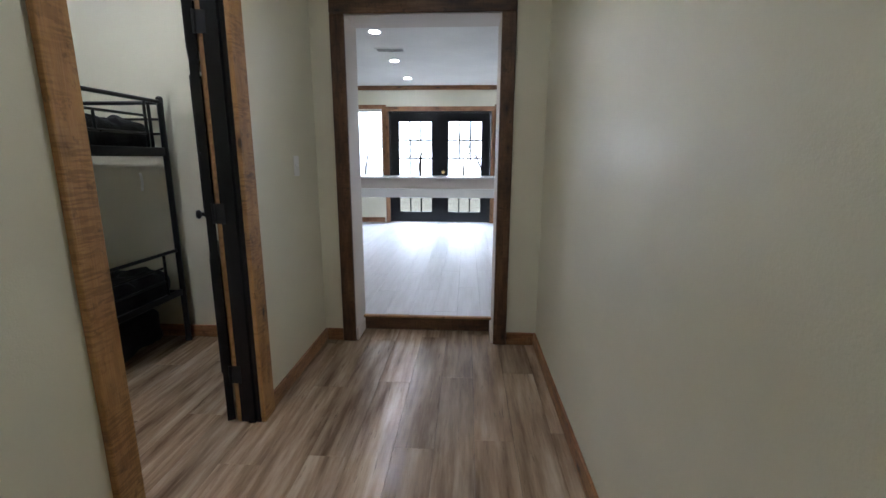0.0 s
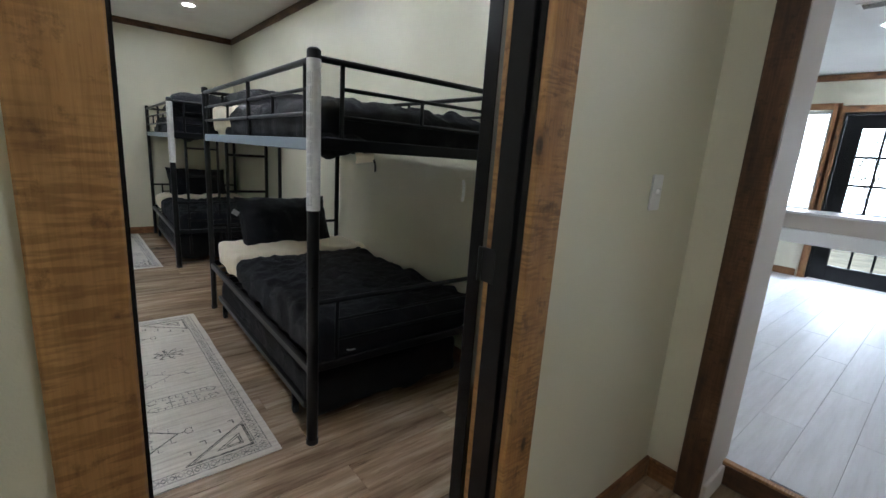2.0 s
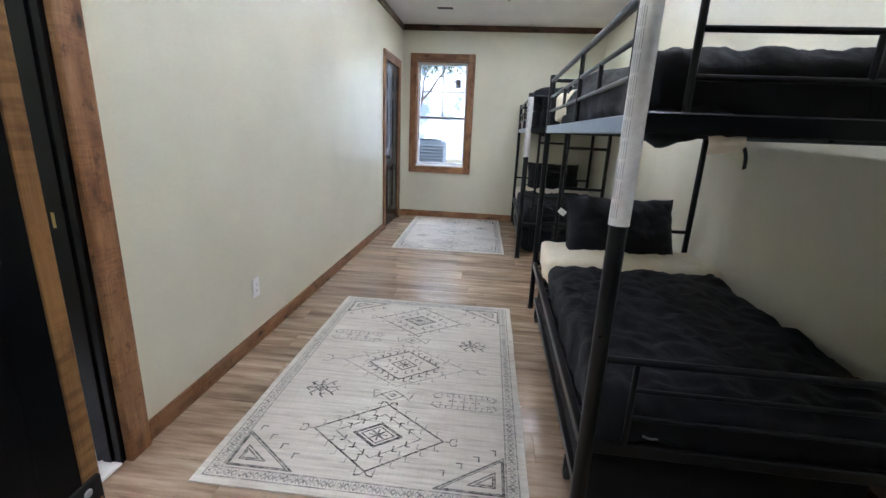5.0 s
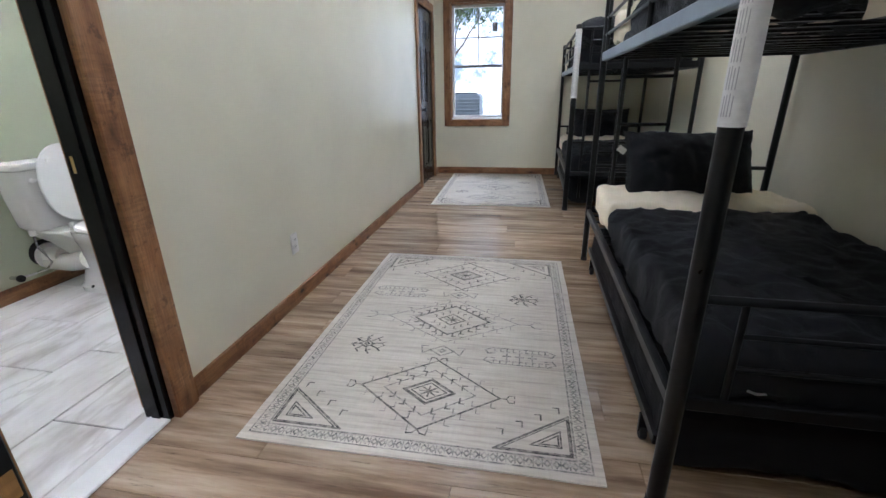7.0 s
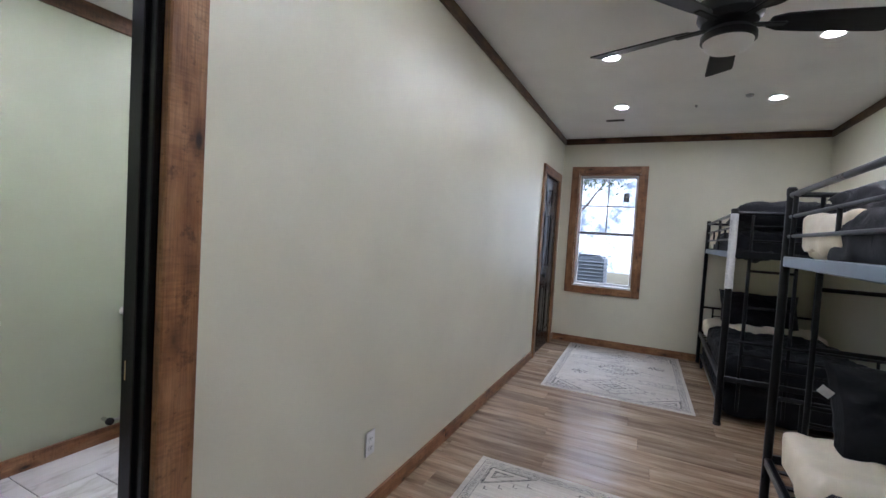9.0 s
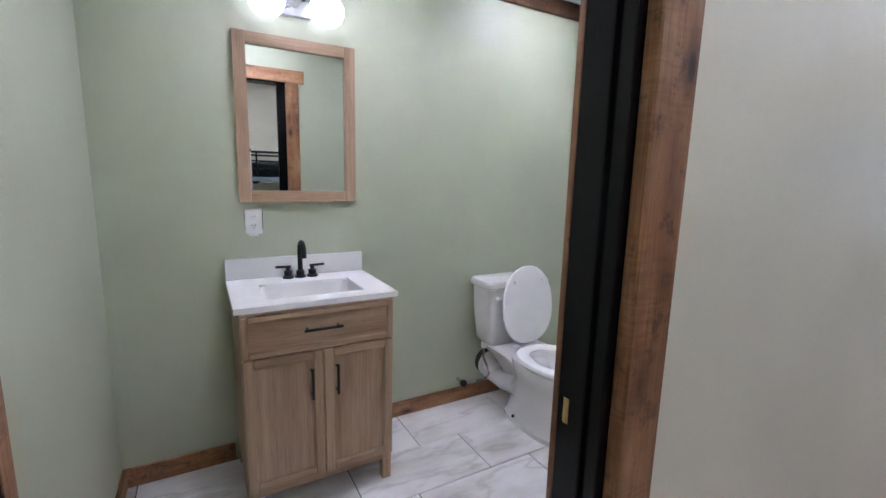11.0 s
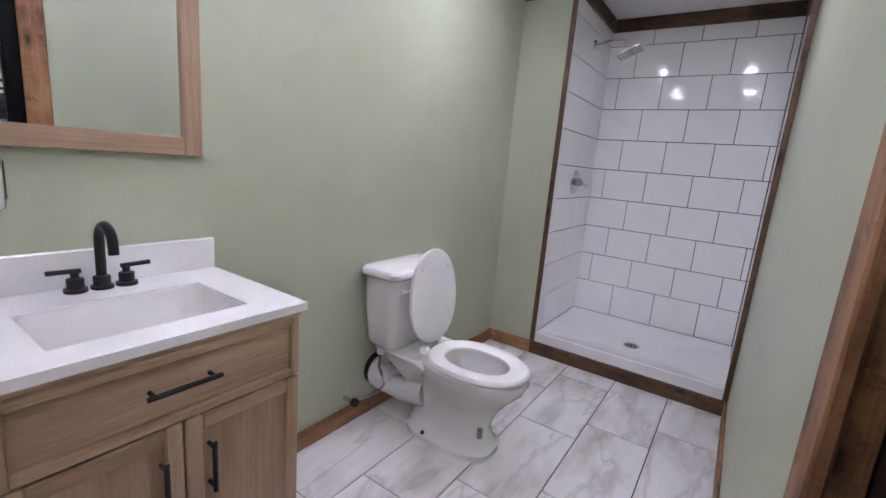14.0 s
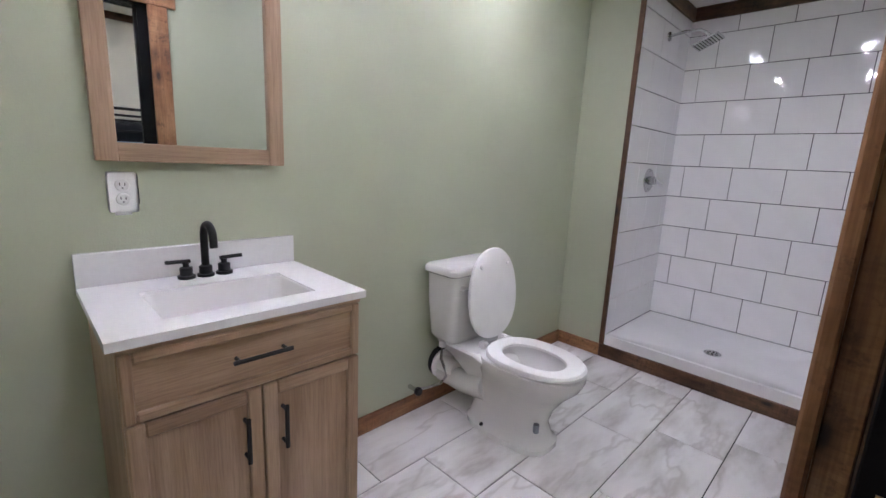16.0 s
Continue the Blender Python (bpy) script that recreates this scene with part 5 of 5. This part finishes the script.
mir = thing("wall_mirror", "rectangular wall mirror in a pale oak frame", "mirror", (-1.409, SY, 1.589))
fw, fh, ft = 0.264, 0.36, 0.052
for q in ((-fw, -fw + ft, -fh, fh), (fw - ft, fw, -fh, fh)):
    part("frame_stile", box(q[0], q[1], 0.001, 0.024, q[2], q[3], 0.002), OAK["z"], mir)
for q in ((-fw + ft, fw - ft, -fh, -fh + ft), (-fw + ft, fw - ft, fh - ft, fh)):
    part("frame_rail", box(q[0], q[1], 0.001, 0.0235, q[2], q[3], 0.002), OAK["x"], mir)
part("glass", box(-fw + ft, fw - ft, 0.004, 0.012, -fh + ft, fh - ft), MIRROR, mir, "clear mirror glass")

vl = thing("vanity_light", "two-globe vanity light with a dark bar and nickel backplate", "wall lamp", (-1.405, SY, 2.09))
part("backplate", box(-0.07, 0.07, 0.0, 0.02, -0.05, 0.045, 0.004), NICKEL, vl)
part("bar", box(-0.2, 0.2, 0.075, 0.088, 0.058, 0.07, 0.002), BLACKM, vl)
for x in (-0.04, 0.04):
    part("arm", tube(bmesh.new(), [(x, 0.02, 0.02), (x, 0.06, 0.045), (x, 0.08, 0.06)], 0.006, 10), BLACKM, vl, "", True)
for x in (-0.125, 0.125):
    st = part("stem", tube(bmesh.new(), [(x, 0.081, 0.06), (x, 0.081, 0.035)], 0.008, 10), BLACKM, vl, "", True)
    part("globe", lathe(bmesh.new(), [(0.0, 0.036), (0.032, 0.033), (0.06, 0.018), (0.074, -0.008), (0.074, -0.034), (0.062, -0.064), (0.038, -0.084), (0.0, -0.092)], (x, 0.081, 0), 28), GLOBE, st, "glowing opal glass globe", True)

# toilet
wc = thing("toilet", "white two-piece toilet with the lid raised", "toilet", (-2.59, SY, 0))
bm = bmesh.new()
loft(bm, [egg(0, 0.43, 0.0, 0.132, 0.24, 0.21, power=3), egg(0, 0.43, 0.03, 0.134, 0.242, 0.215, power=3), egg(0, 0.43, 0.045, 0.118, 0.222, 0.205, power=2.8), egg(0, 0.435, 0.12, 0.1, 0.195, 0.2, power=2.6),
          egg(0, 0.455, 0.2, 0.106, 0.205, 0.215), egg(0, 0.485, 0.27, 0.13, 0.225, 0.22), egg(0, 0.505, 0.33, 0.165, 0.262, 0.24), egg(0, 0.51, 0.37, 0.178, 0.275, 0.25), egg(0, 0.51, 0.392, 0.178, 0.275, 0.25), egg(0, 0.51, 0.398, 0.17, 0.266, 0.24),
          egg(0, 0.515, 0.397, 0.125, 0.21, 0.15), egg(0, 0.515, 0.37, 0.118, 0.2, 0.14), egg(0, 0.5, 0.3, 0.09, 0.15, 0.11), egg(0, 0.47, 0.23, 0.05, 0.08, 0.06)])
part("bowl", bm, PORCELAIN, wc, "", True)
bm = bmesh.new()
loft(bm, [rect_ring(0, 0.33, 0.075, 0.1, 0.16, 0.05), rect_ring(0, 0.3, 0.085, 0.13, 0.24, 0.05), rect_ring(0, 0.26, 0.105, 0.17, 0.31, 0.05), rect_ring(0, 0.225, 0.145, 0.175, 0.355, 0.05), rect_ring(0, 0.2, 0.165, 0.15, 0.385, 0.05), rect_ring(0, 0.2, 0.16, 0.145, 0.396, 0.05)])
part("deck", bm, PORCELAIN, wc, "", True)
bm = tube(bmesh.new(), [(0.06, 0.33, 0.2), (0.06, 0.2, 0.17), (0.05, 0.1, 0.16), (0.05, 0.02, 0.16)], [0.065, 0.06, 0.055, 0.055], 18)
part("trapway", bm, PORCELAIN, wc, "", True)
for s in (-1, 1):
    part("bolt_cap", lathe(bmesh.new(), [(0.011, 0), (0.011, 0.006), (0.006, 0.012), (0, 0.013)], (s * 0.12, 0.36, 0.034), 12), RUBBER, wc, "", True)
part("sticker", tube(bmesh.new(), [(0.07, 0.628, 0.11), (0.071, 0.6285, 0.15)], 0.013, 8), STICKER, wc, "small blue-grey maker's sticker")
tank = part("tank", loft(bmesh.new(), [rect_ring(0, 0.115, 0.165, 0.075, 0.397, 0.04), rect_ring(0, 0.115, 0.19, 0.088, 0.425, 0.045), rect_ring(0, 0.117, 0.208, 0.097, 0.6, 0.045), rect_ring(0, 0.118, 0.215, 0.1, 0.745, 0.045)]), PORCELAIN, wc, "", True)
part("tank_lid", loft(bmesh.new(), [rect_ring(0, 0.12, 0.22, 0.104, 0.745, 0.04), rect_ring(0, 0.12, 0.23, 0.112, 0.752, 0.045), rect_ring(0, 0.12, 0.23, 0.112, 0.773, 0.045), rect_ring(0, 0.12, 0.22, 0.102, 0.786, 0.04), rect_ring(0, 0.12, 0.19, 0.08, 0.79, 0.04)]), PORCELAIN, wc, "", True)
bm = lathe(bmesh.new(), [(0, 0.216), (0.012, 0.216), (0.012, 0.226), (0, 0.228)], (0.155, 0, 0.69), 14, "y")
bx(bm, 0.095, 0.165, 0.226, 0.234, 0.683, 0.697, 0.003)
part("flush_lever", bm, PLASTIC, tank, "", True)
bm = bmesh.new()
ro, ri = egg(0, 0.515, 0.405, 0.183, 0.268, 0.2), egg(0, 0.53, 0.405, 0.108, 0.165, 0.145)
up = lambda ring, z: [(x, y, z) for x, y, _ in ring]
shr = lambda ring, k, z: [(x * k, 0.515 + (y - 0.515) * k, z) for x, y, _ in ring]
rings = [ro, up(ro, 0.415), shr(ro, 0.965, 0.424), shr(ri, 1.1, 0.424), up(ri, 0.417), ri]
vr = [[bm.verts.new(p) for p in r] for r in rings]
stitch(bm, vr + [vr[0]], False)
part("seat", bm, PLASTIC, wc, "white open seat ring", True)
bm = bmesh.new()
prof = egg(0, 0.0, 0, 0.18, 0.25, 0.205)


def lid_ring(k, d):
    return [(x * k, 0.285 + d - (y + 0.205) * 0.1, 0.425 + (y + 0.205) * 0.985) for x, y, _ in [(p[0], p[1] * k, 0) for p in prof]]


loft(bm, [lid_ring(0.9, 0.014), lid_ring(0.985, 0.011), lid_ring(1.0, 0.002), lid_ring(0.985, -0.004), lid_ring(0.9, -0.006)])
part("lid", bm, PLASTIC, wc, "raised oval toilet lid", True).location.x = -0.022
for s in (-1, 1):
    part("hinge", box(s * 0.075 - 0.018, s * 0.075 + 0.018, 0.285, 0.325, 0.397, 0.432, 0.006, 2), PLASTIC, wc, "", True)
    part("bumper", lathe(bmesh.new(), [(0.011, -0.006), (0.011, 0.008), (0.006, 0.011), (0, 0.011)], (s * 0.1 - 0.022, 0.264, 0.79), 12, "y"), PLASTIC, wc, "", True)
part("supply_hose", tube(bmesh.new(), [(0.17, 0.12, 0.4), (0.175, 0.125, 0.36), (0.165, 0.11, 0.3), (0.13, 0.1, 0.24), (0.11, 0.1, 0.18), (0.14, 0.09, 0.145), (0.22, 0.07, 0.14), (0.27, 0.05, 0.14)], 0.007, 10), NICKEL, wc, "braided steel supply hose", True)
part("supply_nut", lathe(bmesh.new(), [(0, 0.37), (0.018, 0.37), (0.018, 0.4), (0, 0.4)], (0.17, 0.12, 0), 12), PLASTIC, wc)
vv = thing("shutoff_valve", "chrome water shut-off valve with a round knob", "valve", (-2.315, SY, 0.14))
part("body", tube(bmesh.new(), [(0, 0, 0), (0, 0.06, 0)], 0.011, 12), CHROME, vv, "", True)
part("knob", lathe(bmesh.new(), [(0, 0.06), (0.02, 0.06), (0.022, 0.07), (0.018, 0.082), (0, 0.082)], n=14, axis="y"), BLACKM, vv, "", True)
fl = thing("drain_flange", "white waste pipe and dark wall hole behind the toilet", "pipe", (-2.54, SY, 0.2))
part("hole", lathe(bmesh.new(), [(0, 0.0), (0.08, 0.0), (0.08, 0.003), (0, 0.003)], (0.02, 0, 0.025), 24, "y"), RUBBER, fl, "dark ragged wall hole")
part("pipe", lathe(bmesh.new(), [(0.045, 0.003), (0.078, 0.004), (0.078, 0.016), (0.05, 0.018), (0.05, 0.12), (0.045, 0.12)], (0, 0, 0), 24, "y"), PLASTIC, fl, "", True)

# shower
pan = thing("shower_pan", "white acrylic shower pan with a round chrome drain", "shower pan", (SX, 0, 0))
lo, hi = -0.785, 0.366
bm = bmesh.new()
cxp, cyp = (TX - SX) / 2, (lo + hi) / 2
hxp, hyp = (SX - TX) / 2, (hi - lo) / 2
loft(bm, [rect_ring(cxp, cyp, hxp, hyp, 0.0, 0.01), rect_ring(cxp, cyp, hxp, hyp, 0.154, 0.004), rect_ring(cxp, cyp, hxp - 0.004, hyp - 0.004, 0.156, 0.006), rect_ring(cxp, cyp, hxp - 0.03, hyp - 0.02, 0.155, 0.03), rect_ring(cxp, cyp, hxp - 0.045, hyp - 0.035, 0.15, 0.04), rect_ring(cxp, cyp, hxp - 0.075, hyp - 0.065, 0.136, 0.05), rect_ring(cxp + 0.08, cyp, 0.06, 0.06, 0.13, 0.05)])
part("tray", bm, ACRYLIC, pan, "", True)
part("drain", lathe(bmesh.new(), [(0, 0.0815), (0.04, 0.0815), (0.048, 0.084), (0.052, 0.0805), (0.0, 0.0795)], (cxp + 0.08, cyp, 0.052), 24), CHROME, pan, "round chrome drain grate", True)
for k in range(9):
    t = k * 2 * math.pi / 8
    r = 0.0 if k == 8 else 0.026
    part("drain_hole", lathe(bmesh.new(), [(0, 0.0838), (0.006, 0.0838), (0.006, 0.0845), (0, 0.0845)], (cxp + 0.08 + r * math.cos(t), cyp + r * math.sin(t), 0.052), 10), RUBBER, pan)
str_ = thing("shower_trim", "dark stained wooden boards framing the shower", "trim", (SX, -0.8, 0), kind="structure")
board("base_strip", str_, SX, SX + 0.018, -0.81, GY - BT, 0.0, 0.092, DARKT, 0.003)
board("side_strip", str_, SX - 0.003, SX + 0.016, -0.815, -0.785, 0.092, GCEIL - 0.094, DARKT, 0.003)
board("side_strip", str_, SX - 0.003, SX + 0.016, 0.35, GY - 0.001, 0.092, GCEIL - 0.094, DARKT, 0.003)

sh = thing("rain_shower", "chrome rain shower head on an angled arm", "shower head", (-4.19, -0.785, 2.155))
part("flange", lathe(bmesh.new(), [(0, 0), (0.03, 0), (0.028, 0.008), (0.012, 0.012), (0, 0.012)], n=18, axis="y"), CHROME, sh, "", True)
part("arm", tube(bmesh.new(), [(0, 0, 0), (0, 0.1, 0.015), (0, 0.19, 0.012), (0, 0.235, -0.02), (0, 0.245, -0.05)], 0.0095, 12), CHROME, sh, "", True)
bm = lathe(bmesh.new(), [(0, 0.03), (0.014, 0.028), (0.02, 0.006), (0, 0.004)], n=18)
bx(bm, -0.078, 0.078, -0.078, 0.078, -0.004, 0.005, 0.002)
hd = part("head", bm, CHROME, sh, "square chrome rain plate")
hd.location, hd.rotation_euler = (0, 0.24, -0.068), (radians(24), 0, 0)
for k in range(9):
    part("nozzle_row", box(-0.066, 0.066, -0.068 + 0.0162 * k, -0.063 + 0.0162 * k, -0.0055, -0.0038), RUBBER, hd, "dark rubber nozzles")
va = thing("shower_valve", "round chrome shower mixer plate with lever", "shower valve", (-4.17, -0.785, 1.21))
part("plate", lathe(bmesh.new(), [(0, 0), (0.082, 0), (0.08, 0.006), (0.06, 0.01), (0, 0.01)], n=30, axis="y"), CHROME, va, "", True)
part("hub", lathe(bmesh.new(), [(0, 0.01), (0.03, 0.01), (0.027, 0.05), (0, 0.052)], n=20, axis="y"), CHROME, va, "", True)
part("lever", tube(bmesh.new(), [(0, 0.045, 0), (-0.03, 0.06, -0.012), (-0.1, 0.065, -0.03)], [0.012, 0.009, 0.008], 12), CHROME, va, "", True)

# ---- outdoors ----


def tree(at, h, seed, leafy):
    rnd = random.Random(seed)
    t = thing("tree", "tall tree with bare grey limbs and sparse green leaves outside", "tree", at, "trees outside")
    bm = bmesh.new()
    tips = []

    def limb(p, d, ln, r, depth):
        pts, rs = [p], [r]
        for k in range(4):
            d = (d + Vector((rnd.uniform(-0.2, 0.2), rnd.uniform(-0.2, 0.2), rnd.uniform(-0.05, 0.15)))).normalized()
            pts.append(pts[-1] + d * ln / 4)
            rs.append(r * (1 - 0.16 * (k + 1)))
        tube(bm, pts, rs, 7)
        if depth:
            for k in range(rnd.randint(3, 4)):
                b = pts[rnd.randint(2, 4)]
                limb(b, (d + Vector((rnd.uniform(-0.9, 0.9), rnd.uniform(-0.9, 0.9), rnd.uniform(0, 0.5)))).normalized(), ln * rnd.uniform(0.5, 0.7), rs[-1] * 0.75, depth - 1)
        else:
            tips.extend(pts[1:])
    limb(Vector((0, 0, -0.05)), Vector((0, 0, 1)), h * 0.45, h * 0.022, 3)
    part("trunk", bm, BARK, t, "", True)
    bm = bmesh.new()
    for p in tips:
        for k in range(leafy):
            c = p + Vector([rnd.gauss(0, 0.22) for _ in range(3)])
            q = Euler([rnd.uniform(0, 6.3) for _ in range(3)]).to_matrix()
            s = rnd.uniform(0.04, 0.09)
            bm.faces.new([bm.verts.new(c + q @ Vector(v)) for v in ((-s, 0, 0), (0, -s * 0.4, s * 0.1), (s, 0, 0), (0, s * 0.4, s * 0.1))])
    part("crown", bm, LEAF, t)


for i, (x, y, h, lf) in enumerate(((-14.5, -0.9, 6, 26), (-21, 3.6, 9, 14), (-20, -4.5, 9, 14), (-2.5, 27, 4.0, 2), (1.5, 29, 4.5, 2), (4.5, 26, 4.2, 2), (-6, 28, 4.6, 2), (0.2, 31, 4.4, 2))):
    tree((x, y, -0.35), h, i + 3, lf)

# air conditioner on its pad outside the bedroom window
ac = thing("air_conditioner", "grey outdoor air conditioner with louvred sides", "air conditioner", (-8.75, 0.62, -0.35))
part("pad", box(-0.45, 0.45, -0.45, 0.45, 0.0, 0.55, 0.01), FGROUT, ac, "concrete pad")
part("cabinet", box(-0.34, 0.34, -0.34, 0.34, 0.55, 1.42, 0.03, 2), ACGREY, ac)
for k in range(13):
    part("louvre", box(-0.352, 0.352, -0.352, 0.352, 0.62 + 0.058 * k, 0.645 + 0.058 * k, 0.006), ACGREY, ac)
part("fan_guard", lathe(bmesh.new(), [(0.0, 1.44), (0.25, 1.44), (0.28, 1.42), (0.28, 1.40), (0.0, 1.40)], n=24), BLACKM, ac, "", True)

bd1 = tagged(part("backdrop", box(-26.2, -26, -16, 20, -0.4, 14), HAZE_WEST), "bright hazy sky and pale woods beyond the window", "backdrop", kind="structure")
bd2 = tagged(part("backdrop", box(-22, 22, 34, 34.2, -0.4, 16), HAZE), "bright hazy sky and pale woods beyond the doors", "backdrop", kind="structure")

# ---- floor pieces ----
cache = {}


def piece(name, sx, sy, sz, mat, parent, at, bevel=0.0012):
    """One plank or tile centred at its place; alike ones share a mesh."""
    key = (name, round(sx, 3), round(sy, 3), round(sz, 3), mat.name)
    if key not in cache:
        bm = bmesh.new()
        h = (sx / 2, sy / 2, sz / 2)
        e = bevel
        lowr = [bm.verts.new((a * h[0], c * h[1], -h[2])) for a, c in ((-1, -1), (1, -1), (1, 1), (-1, 1))]
        midr = [bm.verts.new((a * h[0], c * h[1], h[2] - e)) for a, c in ((-1, -1), (1, -1), (1, 1), (-1, 1))]
        topr = [bm.verts.new((a * (h[0] - e), c * (h[1] - e), h[2])) for a, c in ((-1, -1), (1, -1), (1, 1), (-1, 1))]
        stitch(bm, [lowr, midr, topr])
        bmesh.ops.recalc_face_normals(bm, faces=bm.faces)
        me = bpy.data.meshes.new(name)
        bm.to_mesh(me)
        bm.free()
        me.materials.append(mat)
        cache[key] = me
    ob = new(name, cache[key])
    ob.parent = parent
    ob.location = at
    return ob


def lay_planks(parent, x0, x1, y0, y1, z, seed, width=0.18, length=1.22, mat=PLANK):
    rnd = random.Random(seed)
    x = x0
    k = 0
    while x < x1 - 1e-3:
        w = min(width, x1 - x)
        y = y0 - ((k * 0.47) % 1.0) * length
        while y < y1 - 1e-3:
            a, c = max(y, y0), min(y + length, y1)
            if c - a > 0.02:
                piece("plank", w - 0.0012, c - a - 0.0012, 0.008, mat, parent, (x + w / 2, (a + c) / 2, z - 0.004))
            y += length
        x += width
        k += 1


lay_planks(floor, -0.565, HR + 0.05, -1.7, FY - 0.018, 0.0, 1)
lay_planks(floor, -0.565 - 0.18 * 35, -0.565, 0.485, NY + 0.05, 0.0, 2)
lay_planks(floor_living, -3.2, 3.4, FY + 0.012, 8.42, FZ, 3, mat=PALEP)

# bathroom floor tiles, 305 x 610 mm
for r, off in enumerate((-1.905, -2.133, -2.36, -1.92, -2.112)):
    y0 = -1.127 + r * 0.3045
    lo_y, hi_y = y0, min(y0 + 0.3045, 0.44)
    x = off - 0.61 * 8
    while x < RX:
        a, c = max(x, SX), min(x + 0.61, RX)
        if c - a > 0.02:
            piece("tile", c - a - 0.0055, hi_y - lo_y - 0.0055, 0.008, MARBLE, bath_floor, ((a + c) / 2, (lo_y + hi_y) / 2, -0.001))
        x += 0.61
piece("tile", 0.846, 0.075, 0.008, MARBLE, bath_floor, (-1.224, 0.425, -0.0035))

# shower wall tiles, 230 x 305 mm in thirds
shower_w = bpy.data.objects["wall_shower_west"]
shower_s = bpy.data.objects["wall_shower_south"]
shower_n = bpy.data.objects["wall_bedroom_south"]
ROWS_Z = [(0.154, 0.407)] + [(0.178 + 0.229 * i, 0.178 + 0.229 * (i + 1)) for i in range(1, 9)] + [(0.178 + 0.229 * 9, GCEIL - 0.01)]


def tile_row(parent, along, fixed, a0, a1, zb, zt, off, width=0.308):
    p = off - 20 * width
    while p < a1:
        a, c = max(p, a0), min(p + width, a1)
        if c - a > 0.012:
            s, mid = c - a - 0.0048, (a + c) / 2
            hgt = zt - zb - 0.0048
            if along == "y":
                piece("tile", 0.009, s, hgt, TILEM, parent, (fixed, mid, (zb + zt) / 2), 0.0015)
            else:
                piece("tile", s, 0.009, hgt, TILEM, parent, (mid, fixed, (zb + zt) / 2), 0.0015)
        p += width


for i, (zb, zt) in enumerate(ROWS_Z):
    off = (0.125, -0.077, 0.021)[i % 3]
    tile_row(shower_w, "y", TX - 0.0075, -0.792, GY - 0.012, zb, zt, off)
    tile_row(shower_s, "x", -0.7925, TX - 0.008, -3.775, zb, zt, (-4.2, -4.3, -4.1)[i % 3])
    tile_row(shower_n, "x", GY - 0.006, TX - 0.002, -3.775, zb, zt, (-4.2, -4.3, -4.1)[i % 3])
